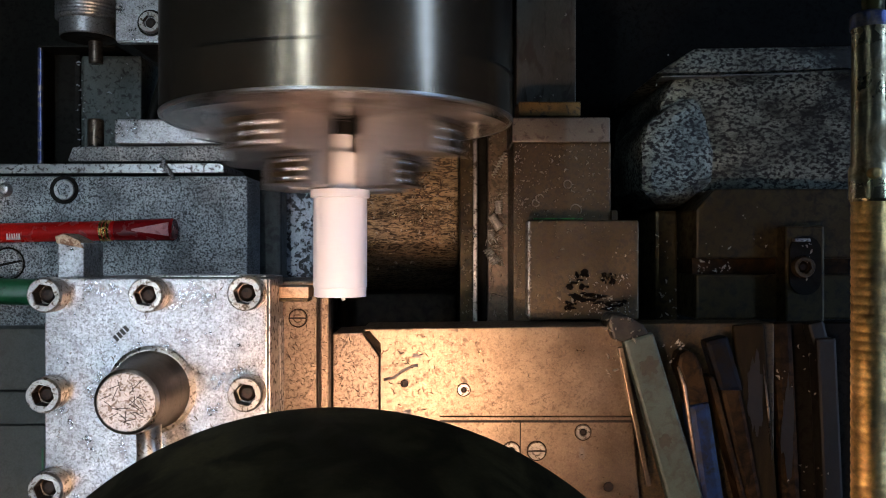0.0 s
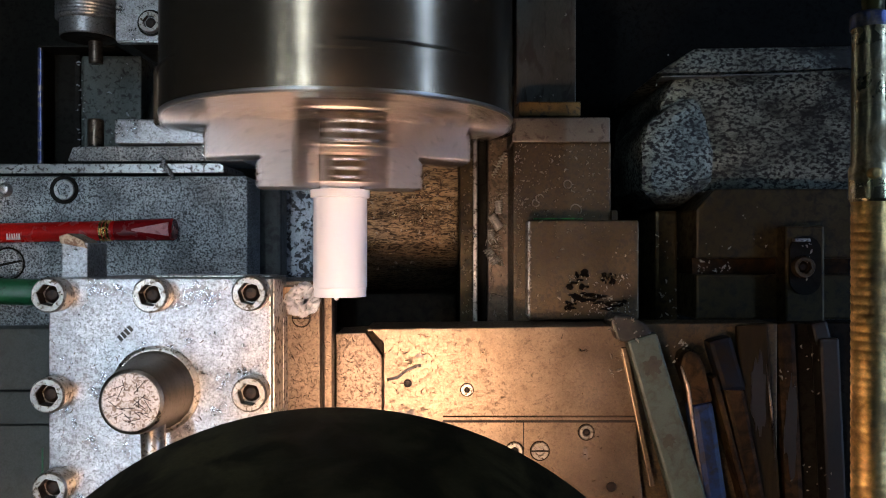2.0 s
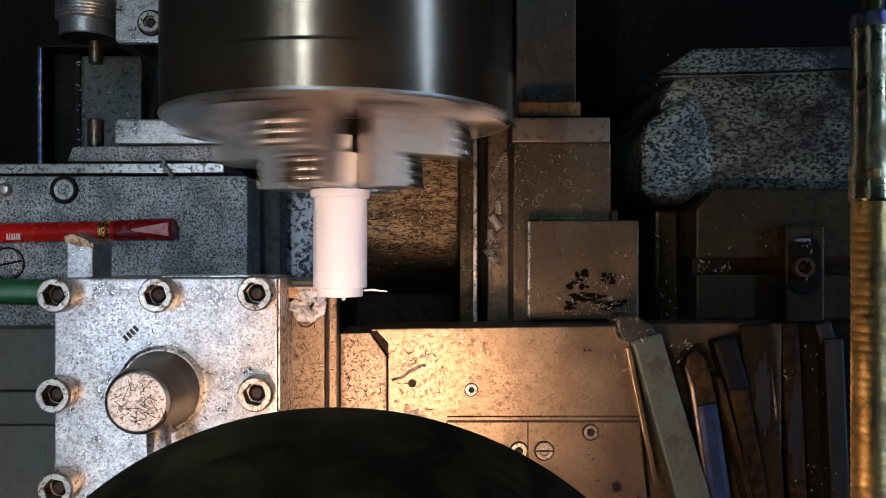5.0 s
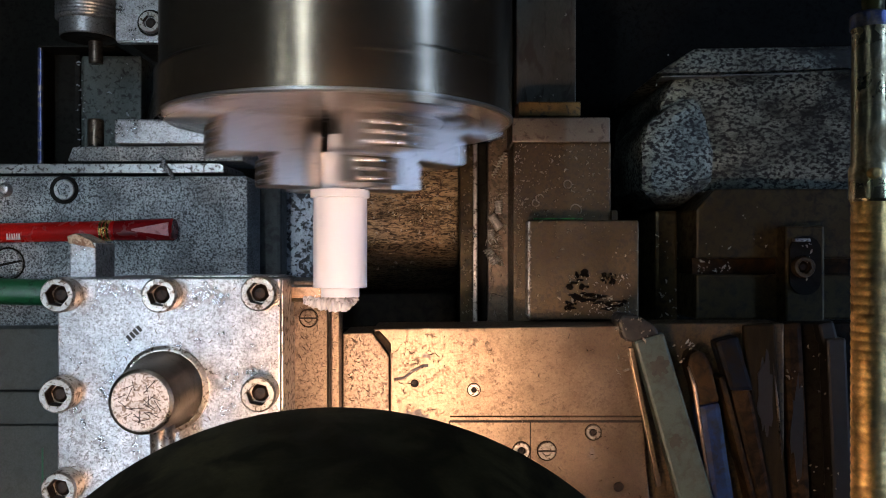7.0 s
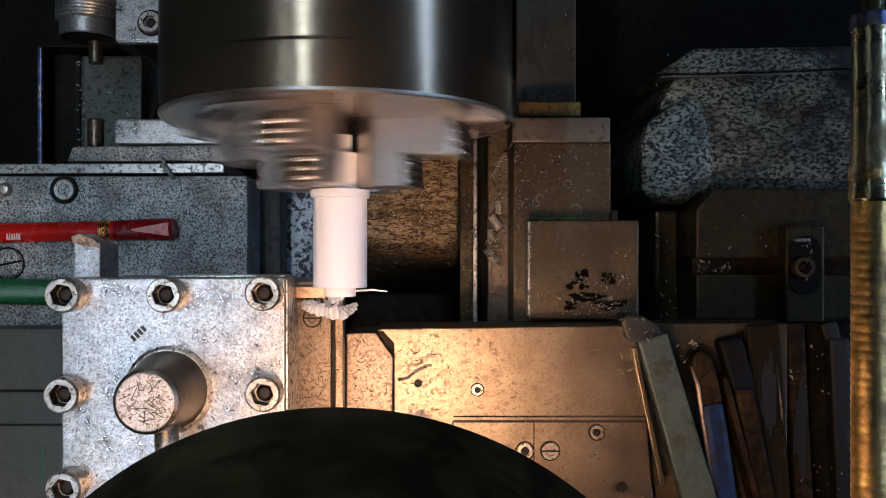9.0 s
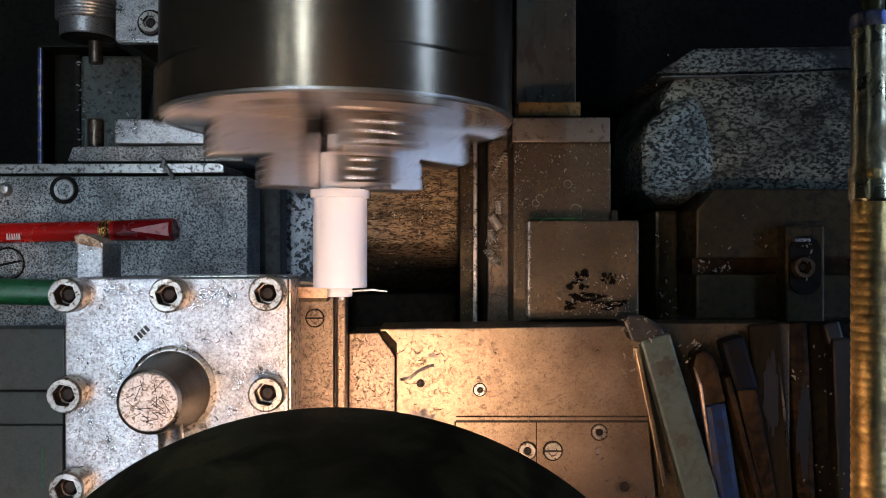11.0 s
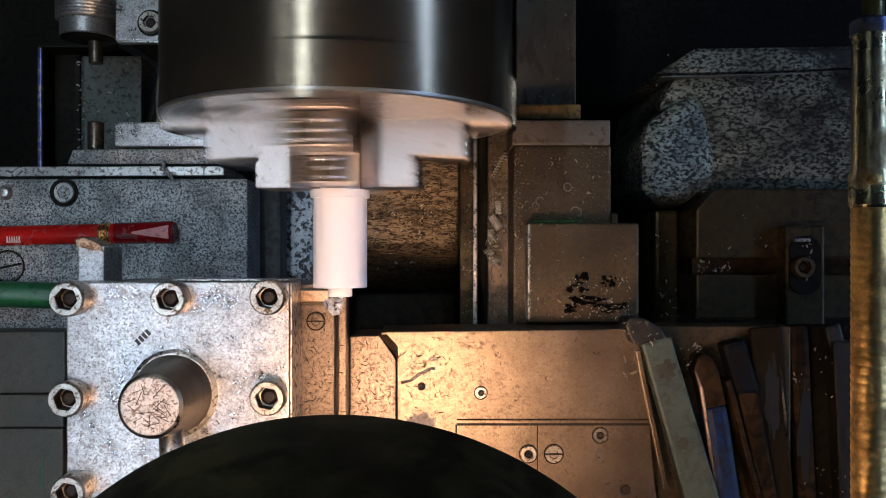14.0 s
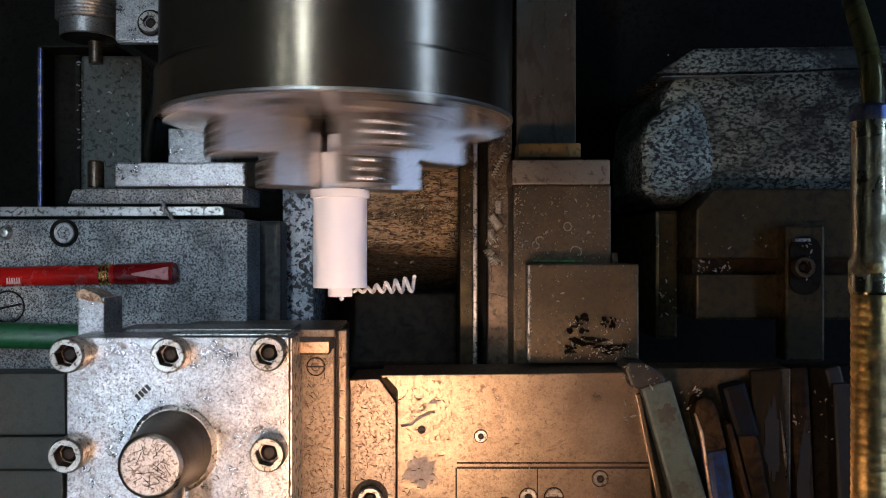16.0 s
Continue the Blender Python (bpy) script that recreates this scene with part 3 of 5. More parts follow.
# ---- chuck ----
chuck = thing("lathe_chuck", (AXIS_X, FACE_Y, AXIS_Z), "large steel four-jaw lathe chuck with stepped jaws, spinning", "lathe chuck")
R = 0.0925
part("body", turned([(0.0115, 0), (R - 0.005, 0), (R - 0.0008, 0.0), (R - 0.0002, 0.0003), (R, 0.001), (R, 0.14), (0.05, 0.14), (0.05, 0.3), (0.0115, 0.3)],
     Matrix.Translation((0, FACE_Y, 0)) @ ALONG, 160, True), CHUCK, chuck)
part("rim", turned([(R - 0.0016, -0.0013), (R - 0.0004, -0.0013), (R + 0.0003, -0.0006), (R + 0.0003, 0.0006), (R - 0.0016, 0.0006)], Matrix.Translation((0, FACE_Y, 0)) @ ALONG, 128, True), BRIGHT, chuck, "bright chamfered rim")
part("face_plate", turned([(0.0115, -0.0012), (R - 0.0017, -0.0012), (R - 0.0017, -0.0002), (0.0115, -0.0002)], Matrix.Translation((0, FACE_Y, 0)) @ ALONG, 96, True), FACE, chuck, "pale worn chuck face")
part("bore", turned([(0.0, 0.035), (0.0114, 0.035), (0.0114, 0.0)], Matrix.Translation((0, FACE_Y, 0)) @ ALONG, 32), DARK_IRON, chuck, "dark bore")


def chuck_turn(turn):
    return pose(AXIS_X, FACE_Y, AXIS_Z, 0, turn, 0)


def jaw_mesh(turn):
    """A stepped jaw, its length outward along +z before the turn."""
    prof = [(0.0242, 0.0), (0.0242, -0.036), (0.0426, -0.036), (0.0426, -0.0305), (0.0412, -0.0295), (0.0426, -0.0285), (0.0426, -0.0225), (0.0405, -0.0208), (0.0425, -0.0195), (0.069, -0.0215), (0.069, -0.008),
            (0.067, -0.0058), (0.069, -0.0035), (0.0915, -0.0045), (0.0915, -0.0005)]
    bm = bmesh.new()
    w = 0.0127
    nose = [(0.0115, 0.0, 0.002), (0.0115, -0.036, 0.002), (0.0242, -0.036, w), (0.0242, 0.0, w)]
    for points in (nose, [(r, y, w) for r, y in prof]):
        a = [bm.verts.new((-h, y, r)) for r, y, h in points]
        b = [bm.verts.new((h, y, r)) for r, y, h in points]
        bm.faces.new(a)
        bm.faces.new(b)
        for i in range(len(points)):
            j = (i + 1) % len(points)
            bm.faces.new((a[i], a[j], b[j], b[i]))
    bmesh.ops.recalc_face_normals(bm, faces=bm.faces[:])
    bmesh.ops.bevel(bm, geom=[e for e in bm.edges if e.calc_length() > 0.02], offset=0.0005, segments=2, profile=0.6, affect="EDGES")
    bmesh.ops.transform(bm, matrix=chuck_turn(turn), verts=bm.verts[:])
    return bm


for k in range(4):
    jaw = part("jaw", jaw_mesh(90 * k), JAW, chuck, "bright stepped steel jaw")
    arc = [(0.0948 * math.sin(a), 0.0948 * math.cos(a)) for a in np.linspace(-0.133, 0.133, 13)] + [(0.0905 * math.sin(a), 0.0905 * math.cos(a)) for a in np.linspace(0.133, -0.133, 13)]
    back = bmesh.new()
    ends = [[back.verts.new((x, y, z)) for x, z in arc] for y in (-0.0045, 0.0200)]
    back.faces.new(ends[0])
    back.faces.new(ends[1])
    for i in range(len(arc)):
        back.faces.new((ends[0][i - 1], ends[0][i], ends[1][i], ends[1][i - 1]))
    bmesh.ops.recalc_face_normals(back, faces=back.faces[:])
    bmesh.ops.transform(back, matrix=chuck_turn(90 * k), verts=back.verts[:])
    part("jaw_back", back, CHUCK, jaw, "smooth curved back of the jaw")
    for r, y0, y1 in ((0.0426, -0.0355, -0.0225), (0.069, -0.021, -0.006)):
        pad = box(-0.0126, 0.0126, y0, y1, r - 0.001, r + 0.0006, 0.0002)
        bmesh.ops.transform(pad, matrix=chuck_turn(90 * k), verts=pad.verts[:])
        pad = part("grip_pad", pad, CAST_BROWN, jaw, "dark oily step of the jaw")
    for r, y, half in ((0.0426, -0.0335, 0.0075), (0.0426, -0.0290, 0.0075), (0.0426, -0.0245, 0.0075), (0.069, -0.0190, 0.0105), (0.069, -0.0145, 0.0105), (0.069, -0.0100, 0.0105)):
        tooth = tube([(-half, y, r + 0.0004), (half, y, r + 0.0004)], 0.0013, 10)
        bmesh.ops.transform(tooth, matrix=chuck_turn(90 * k), verts=tooth.verts[:])
        part("tooth", tooth, CHROME, jaw, "bright ridge on the step")
    pts = [(R * math.sin(a), R * math.cos(a)) for a in np.linspace(-0.2, 0.2, 12)]
    slit = tube([(x, 0.0212, z) for x, z in pts], 0.0009, 6)
    bmesh.ops.transform(slit, matrix=chuck_turn(90 * k + 14.5), verts=slit.verts[:])
    part("slit", slit, DARK_IRON, chuck, "dark scribed slit")
# Discs proud of the face; their dark colour stands for a hole's shade.
for a in (45, 225):
    hole = turned([(0, -0.0020), (0.0085, -0.0020), (0.0098, -0.0016), (0.0098, 0.004)], pose(0, 0, 0.066, -90), 28)
    bmesh.ops.transform(hole, matrix=chuck_turn(a), verts=hole.verts[:])
    part("face_hole", hole, PIN, chuck, "dark raised disc painted as a hole in the face")

# Added black ring; it paints the dark mouth of the bore.
part("bore_ring", turned([(0.0072, -0.0072), (0.0104, -0.0072), (0.0108, -0.0066), (0.0108, 0.001), (0.0072, 0.001)], Matrix.Translation((0, FACE_Y, 0)) @ ALONG, 40, True), DARK_IRON, chuck, "black ring round the work for the bore's dark mouth")

# ---- workpiece ----
RW, RP = 0.0145, 0.0066
STEP_Y, TIP_Y, COLLAR_Y = -0.0207, -0.0256, 0.0271
work = thing("workpiece", (AXIS_X, FACE_Y, AXIS_Z), "white plastic round bar with a stepped end in the chuck", "workpiece")
part("bar", turned([(RW - 0.0002, STEP_Y), (RW, STEP_Y + 0.0002), (RW, COLLAR_Y), (RW + 0.0014, COLLAR_Y + 0.0006), (RW + 0.0014, COLLAR_Y + 0.0045), (0.0107, COLLAR_Y + 0.0052), (0.0107, FACE_Y - 0.017), (0.0069, FACE_Y - 0.0165),
     (0.0069, FACE_Y + 0.004), (0, FACE_Y + 0.004), (0, STEP_Y + 0.014), (RW - 0.0004, STEP_Y + 0.014)], ALONG, 64, True), PLASTIC, work)
part("pin", turned([(0.0, TIP_Y), (RP - 0.0003, TIP_Y), (RP, TIP_Y + 0.0003), (RP, STEP_Y + 0.016), (0, STEP_Y + 0.016)], ALONG, 64), PLASTIC, work)
part("nib", turned([(0, TIP_Y - 0.0025), (0.0011, TIP_Y - 0.0018), (0.0014, TIP_Y), (0, TIP_Y + 0.001)], pose(AXIS_X + 0.002, 0, AXIS_Z, -90), 12), PLASTIC, work)
RINGS = []
NRING = 8
for k in range(NRING):
    ro = RW - 0.0004 - (RW - 0.0004 - RP) * k / NRING
    ri = RW - 0.0004 - (RW - 0.0004 - RP) * (k + 1) / NRING
    ob = part("end_ring", turned([(ri + 0.00002, TIP_Y), (ro - 0.0001, TIP_Y), (ro, TIP_Y + 0.0001), (ro, STEP_Y + 0.004), (ri + 0.00002, STEP_Y + 0.004)], ALONG, 64, True), PLASTIC, work)
    RINGS.append((ob, ro, ri))

# ---- saddle ----
saddle = thing("saddle", (0, 0, 0.975), "grey and oily brown cast iron lathe saddle astride the bed", "lathe saddle")
CARRIAGE.append(saddle)
part("front_wing", box(-0.42, -0.1342, -0.1082, 0.0504, 0.975, 1.037, 0.003), CAST_GREY, saddle, "grey speckled front wing")
part("front_slope", box(-0.1342 - 0.002, -0.1189, -0.1082, 0.0504, 0.975, 1.0, 0.003), FLANK, saddle, "near-black flank of the front wing")
part("way_wiper", box(-0.2266, -0.1363, 0.0728, 0.0895, 0.978, 1.035, 0.0015), CLAMP, saddle, "ground steel wiper bar")
part("wiper_end", box(-0.1375, -0.1257, 0.0727, 0.09, 0.978, 1.03, 0.0015), DARK_IRON, saddle)
part("wiper_holder", prism([(-0.2616, 0.0609), (-0.2577, 0.0711), (-0.1391, 0.0727), (-0.1391, 0.0609)], 0.978, 1.03, 0.0015), CAST_GREY, saddle)
part("edge_strip", prism([(-0.42, 0.0514), (-0.42, 0.0584), (-0.1542, 0.0592), (-0.151, 0.0572), (-0.151, 0.0526)], 0.978, 1.035, 0.0008), BRIGHT, saddle, "bright steel edge strip")
part("stop_pin", turned([(0, 0.0736), (0.0055, 0.0736), (0.0055, 0.092), (0.0045, 0.0932), (0, 0.0932)], pose(-0.2492, 0, 1.012, -90), 24), PIN, saddle, "brown steel stop pin")
add_screw(saddle, -0.2599, 0.0407, 1.037 + 0.001, 0.0072, 0.006, BRIGHT, "socket_screw")
part("counterbore", turned([(0.0073, 1.037 + 0.0003), (0.0098, 1.037 + 0.0006), (0.0098, 1.037 - 0.001), (0.0073, 1.037 - 0.001)], pose(-0.2599, 0.0407, 0), 36, True), DARK_IRON, saddle)
part("ball_oiler", turned([(0, 1.037 + 0.004), (0.003, 1.037 + 0.003), (0.005, 1.037 + 0.0005), (0.0055, 1.037 - 0.001)], pose(-0.3002, 0.0407, 0), 24), BRIGHT, saddle)
plug = part("oil_plug", turned([(0, 1.037 + 0.0012), (0.0095, 1.037 + 0.0012), (0.0102, 1.037), (0.0102, 1.037 - 0.001)], pose(-0.2983, -0.0101, 0), 36), CAST_GREY, saddle, "slotted round plug")
part("plug_groove", turned([(0.0103, 1.037 + 0.0003), (0.0114, 1.037 + 0.0006), (0.0114, 1.037 - 0.001), (0.0103, 1.037 - 0.001)], pose(-0.2983, -0.0101, 0), 36, True), DARK_IRON, plug)
slot = box(-0.0098, 0.0098, -0.0008, 0.0008, 1.037 + 0.0008, 1.037 + 0.0016, 0)
bmesh.ops.transform(slot, matrix=pose(-0.2983, -0.0101, 0, 0, 0, 12), verts=slot.verts[:])
part("plug_slot", slot, DARK_IRON, plug)
part("rear_wing", box(0.0494, 0.1188, -0.0634, 0.0753, 0.975, 1.022, 0.002), CAST_BROWN, saddle)
part("rear_block", box(0.0581, 0.1326, -0.0478, 0.0195, 0.975, 1.045, 0.0015), CAST_BROWN, saddle)
part("block_edge", box(0.0573, 0.0589, -0.0455, 0.0187, 1.03, 1.045 + 0.0004, 0.0004), BRIGHT, saddle, "bright worn edge")
part("paint_line", box(0.0634, 0.0978, 0.0206, 0.0218, 1.022 - 0.002, 1.022 + 0.006, 0.0005), LINE_GREEN, saddle, "streak of green paint")
part("block_foot", box(0.1188, 0.1228, -0.0498, 0.0275, 0.975, 1.022 + 0.002, 0.004), CAST_BROWN, saddle)
part("rear_wiper", box(0.0484, 0.1173, 0.0749, 0.0924, 0.978, 1.025, 0.001), WIPER, saddle, "brownish steel wiper bar")
part("felt_strip", box(0.0544, 0.099, 0.0953, 0.1059, 0.978, 1.012, 0.001), BRASS, saddle, "brass-brown wiper strip")
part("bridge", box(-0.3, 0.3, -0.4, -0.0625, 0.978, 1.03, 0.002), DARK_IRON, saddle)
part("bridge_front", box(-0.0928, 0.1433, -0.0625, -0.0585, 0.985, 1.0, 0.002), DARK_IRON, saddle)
part("front_ledge", box(-0.42, -0.2496, -0.0932, -0.0524, 1.03, 1.058, 0.0012), GROUND, saddle, "grey-green ground ledge")
part("front_ledge", box(-0.42, -0.2496, -0.1155, -0.094, 1.03, 1.06, 0.0012), GROUND, saddle, "grey-green ground ledge")
part("front_ledge", box(-0.42, -0.2496, -0.3, -0.1159, 1.03, 1.061, 0.0012), GROUND, saddle, "grey-green ground ledge")
part("scribed_line", box(-0.2632, -0.2621, -0.1561, -0.1305, 1.0605, 1.0614, 0), GREEN, saddle, "green scribed line")

pen = thing("marker_pen", (-0.24, 0.0125, 1.037), "red marker pen with gold rings and a clear red cap", "marker pen")
CARRIAGE.append(pen)
PR = 0.0066
lay = pose(0, 0.0121, 1.037 + PR + 0.0006, 0, 90, 1.2)
pose_pen = Matrix.Translation((-0.24, 0, 0)) @ lay
part("barrel", turned([(0, -0.19), (PR, -0.19), (PR + 0.0002, 0.01), (PR + 0.0002, 0.019), (0, 0.019)], pose_pen, 36), RED, pen)
for k in range(3):
    part("gold_ring", turned([(PR + 0.0001, 0.0088 + 0.0026 * k), (PR + 0.0007, 0.0092 + 0.0026 * k), (PR + 0.0007, 0.0106 + 0.0026 * k), (PR + 0.0001, 0.011 + 0.0026 * k)], pose_pen, 36, True), GOLD, pen, "gold ring")
part("cap", turned([(0, 0.0192), (PR + 0.0005, 0.0192), (PR + 0.0007, 0.03), (PR + 0.0012, 0.057), (PR + 0.0004, 0.0585), (0, 0.0585)], pose_pen, 36), DARK_RED, pen, "dark red cap")
wedge = prism([(0.032, -0.0006), (0.0565, -0.0046), (0.0565, 0.0046), (0.032, 0.0006)], PR - 0.0006, PR + 0.0016, 0.0003)
bmesh.ops.transform(wedge, matrix=Matrix.Translation((-0.24, 0.0121, 1.037 + PR + 0.0006)) @ pose(0, 0, 0, 0, 0, 1.2), verts=wedge.verts[:])
part("cap_flat", wedge, PINK, pen, "pale flat on the cap")
for k in range(6):
    bar = box(-0.052 + 0.0016 * k, -0.0512 + 0.0016 * k, -0.006, -0.0018, PR - 0.002, PR + 0.0001, 0)
    bmesh.ops.transform(bar, matrix=Matrix.Translation((-0.24, 0.0121, 1.037 + PR + 0.0006)), verts=bar.verts[:])
    part("barcode_bar", bar, PAPER, pen)

rod = thing("green_rod", (-0.2817, -0.0292, 1.037), "dark green round marker lying on the saddle", "marker pen")
CARRIAGE.append(rod)
part("barrel", turned([(0, -0.2), (0.0088, -0.2), (0.0088, 0.028), (0.0078, 0.0305), (0, 0.031)], pose(-0.2741, -0.0292, 1.037 + 0.009, 0, 90, -1.5), 36), GREEN, rod)

wire = thing("swarf_wire", (-0.1923, 0.0564, 1.035), "dull grey snarl of steel swarf on the strip", "swarf")
CARRIAGE.append(wire)
part("strand", joined(tube([(-0.1947, 0.0657, 1.038), (-0.1912, 0.061, 1.039), (-0.192, 0.0571, 1.037), (-0.1881, 0.0536, 1.0375), (-0.1842, 0.0478, 1.0385)], [0.0006, 0.0016, 0.002, 0.0016, 0.0012], 8),
     tube([(-0.1888, 0.0618, 1.0375), (-0.1927, 0.0587, 1.038), (-0.1943, 0.056, 1.0365)], [0.0005, 0.0014, 0.0008], 8)), CAST_GREY, wire)
clump = thing("swarf_clump", (-0.2001, -0.0105, 1.037), "grey lump of swarf with a loose hair", "swarf")
CARRIAGE.append(clump)
part("lump", joined(flake(-0.2009, -0.012, 0.011, 0.008, 1.037, 4, 0.003, 16), tube([(-0.2025, -0.0112, 1.037 + 0.002), (-0.2048, -0.0054, 1.037 + 0.0012), (-0.2091, 0.0004, 1.037 + 0.0006)], 0.0004, 6)), CAST_GREY, clump)
loose = solid("chips_on_saddle", joined(chips([(0.051, 0.1172, 0.0227, 0.0737, 1.022, 60), (0.0596, 0.1315, -0.0455, 0.0187, 1.045, 30)], 3, 0.9),
              chips([(0.051, 0.1172, 0.0227, 0.0737, 1.022, 130), (0.0502, 0.0562, -0.0474, 0.0737, 1.022, 150), (0.0596, 0.1315, -0.0455, 0.0187, 1.045, 60), (0.0825, 0.1265, -0.0447, -0.0168, 1.045, 60), (0.0573, 0.0596, -0.0455, 0.0187, 1.045, 70)], 4, 0.5)),
              CHIP_PALE, "pale plastic and steel chips strewn on the saddle", "swarf", "stuff")
CARRIAGE.append(loose)
# White chips serve as pale bits and as the oil's painted glints.
bits = solid("bits_and_glints_in_oil", chips([(0.0835, 0.1265, -0.0447, -0.0168, 1.0465, 46), (0.098, 0.126, -0.0447, -0.036, 1.0468, 30)], 44, 0.7, 0.6), CHIP_WHITE, "pale bits in the oil, some standing for its glints", "swarf", "stuff")
CARRIAGE.append(bits)
rnd = random.Random(31)
for px, py, w, h in ((0.091, -0.0214, 0.013, 0.011), (0.112, -0.0199, 0.009, 0.008), (0.0978, -0.0332, 0.022, 0.007), (0.115, -0.0378, 0.016, 0.006), (0.0864, -0.0378, 0.008, 0.006)):
    pool = bmesh.new()
    for k in range(16):
        q = flake(px + rnd.uniform(-0.5, 0.5) * w, py + rnd.uniform(-0.5, 0.5) * h, rnd.uniform(0.1, 0.4) * w, rnd.uniform(0.1, 0.4) * h, 1.045, 700 + k + int(1e5 * w), rnd.uniform(0.0004, 0.003), 14, 0.4)
        bmesh.ops.transform(q, matrix=pose(px, py, 1.045, rnd.uniform(-5, 5), rnd.uniform(-5, 5), 0) @ pose(-px, -py, -1.045), verts=q.verts[:])
        pool = joined(pool, q)
    CARRIAGE.append(solid("oil_pool", pool, OIL, "dark glossy pool of oil and dirt on the saddle", "oil pool", "stuff", at=(px, py, 1.045)))
solid("chips_on_bed", chips([(0.0147, 0.0225, -0.0514, 0.0869, 0.975 - 0.004, 40), (0.0346, 0.0519, -0.0514, 0.0912, 0.975, 160), (0.0354, 0.0458, -0.0125, 0.0436, 0.975, 180),
      (-0.0599, 0.013, 0.0051, 0.0724, 0.9305, 120), (0.0566, 0.1011, 0.1128, 0.1819, 0.975, 8), (-0.06, 0.01, -0.018, 0.004, 0.905, 40), (0.0147, 0.0225, -0.0514, 0.0869, 0.971, 40)], 11), CHIP_PALE, "pale chips strewn along the bed ways", "swarf", "stuff")
rnd = random.Random(52)
scrawl = bmesh.new()
for k in range(46):
    x, y = rnd.uniform(-0.045, 0.011), rnd.uniform(0.012, 0.072)
    if x + (y - 0.04) * 0.5 < -0.02 and k % 3:
        x += 0.03
    a, turn_by, pts = rnd.uniform(0, 6.28), rnd.uniform(-0.9, 0.9), []
    for j in range(rnd.randint(4, 9)):
        pts.append((min(max(x, -0.095), 0.0115), min(max(y, 0.007), 0.078), 0.9304 + 0.0004 * (j % 2)))
        x, y, a = x + 0.0013 * math.cos(a), y + 0.0013 * math.sin(a), a + turn_by + rnd.uniform(-0.3, 0.3)
    scrawl = joined(scrawl, tube(pts, rnd.uniform(0.0003, 0.0006), 6))
solid("swarf_on_web", scrawl, CHIP_BROWN, "oily brown strands of swarf on the rippled web", "swarf", "stuff")
for i, (px, py, hd, r, length, turns, wire) in enumerate(((872, 313, 1.07, 0.0015, 0.0207, 9, 0.0006), (882, 378, 1.57, 0.0021, 0.0092, 6, 0.0009), (869, 381, -1.0, 0.0026, 0.0120, 8, 0.0010),
                                                         (869, 424, 1.6, 0.0020, 0.0075, 5, 0.0008), (861, 441, -0.95, 0.0030, 0.0130, 6.5, 0.0008), (858, 430, 0.2, 0.0022, 0.0110, 2.5, 0.0005), (872, 462, 0.6, 0.0036, 0.0030, 1.6, 0.0007))):
    spot = (((px - 784) * 0.605 / 1400), ((441 - py) * 0.605 / 1400), 0.975 + r)
    solid("swarf_curl", helix(spot, r * 0.9, r * 1.05, length, turns, wire, hd, 40 + i), CHIP_WHITE, "pale curl of swarf lying on the bed way", "swarf", group="curls on the way")
for i, (x, y, r, turns) in enumerate(((0.0877, 0.0454, 0.0030, 1.3), (0.0933, 0.0275, 0.0042, 0.6), (0.0682, 0.0355, 0.0030, 0.7), (0.0654, 0.0323, 0.0026, 0.8))):
    CARRIAGE.append(solid("swarf_ring", helix((x, y, 1.022 + 0.0005), r, r * 0.9, 0.0008, turns, 0.0005, 0.9 * i, 60 + i, 30), CHIP_PALE, "thin pale ring of swarf on the saddle", "swarf", group="rings on the saddle"))

# ---- cross slide ----
cross = thing("cross_slide", (0, -0.1, 1.03), "oily bronze-toned cast iron cross slide with engraved lines and screws", "cross slide")
CROSS.append(cross)
part("table", prism([(-0.0293, -0.32), (-0.0293, -0.0683), (-0.0405, -0.051), (0.1243, -0.0492), (0.1287, -0.0719), (0.1449, -0.25), (0.1449, -0.32)], 1.03, 1.074, 0.0008), SLIDE, cross)
part("side_plate", prism([(-0.06, -0.32), (-0.06, -0.0542), (-0.0408, -0.0535), (-0.03, -0.069), (-0.03, -0.32)], 1.03, 1.074 - 0.0015, 0.0008), SLIDE_SPECK, cross, "chip-strewn side plate")
part("chamfer", prism([(-0.0401, -0.0531), (-0.0361, -0.0524), (-0.0289, -0.0604), (-0.0289, -0.0683)], 1.074 - 0.001, 1.074 + 0.0012, 0.0004), RUST, cross, "dark worn corner")
for x0, x1, y0, y1 in ((808, 1150, 748, 744), (806, 809, 900, 746), (950, 952, 830, 744)):
    xa, xb, ya, yb = ((x0 - 784) * 0.506 / 1400, (x1 - 784) * 0.506 / 1400, (441 - y0) * 0.506 / 1400, (441 - y1) * 0.506 / 1400)
    part("engraved_line", box(xa, xb, ya, yb, 1.074 - 0.0005, 1.074 + 0.0003, 0), SOCKET, cross, "dark engraved line")
part("joint_line", box(0.0087, 0.1323, -0.1077, -0.1066, 1.074 - 0.0005, 1.074 + 0.0002, 0), RUST, cross)
add_flush_screw(cross, 0.0242, -0.09, 1.074, 0.0042, SCREW)
for px, py, rr in ((1062, 765, 0.0052), (935, 798, 0.0058), (980, 798, 0.0062), (893, 814, 0.0058)):
    add_flush_screw(cross, (px - 784) * 0.506 / 1400, (441 - py) * 0.506 / 1400, 1.074, rr, SCREW, px == 980)
part("oil_hole", turned([(0, 1.074 + 0.0004), (0.002, 1.074 + 0.0004), (0.0026, 1.074)], pose(-0.0137, -0.086, 0), 16), SOCKET, cross)
part("oil_hole", turned([(0, 1.074 + 0.0004), (0.0028, 1.074 + 0.0004), (0.0032, 1.074)], pose(0.1167, -0.1522, 0), 16), SOCKET, cross)
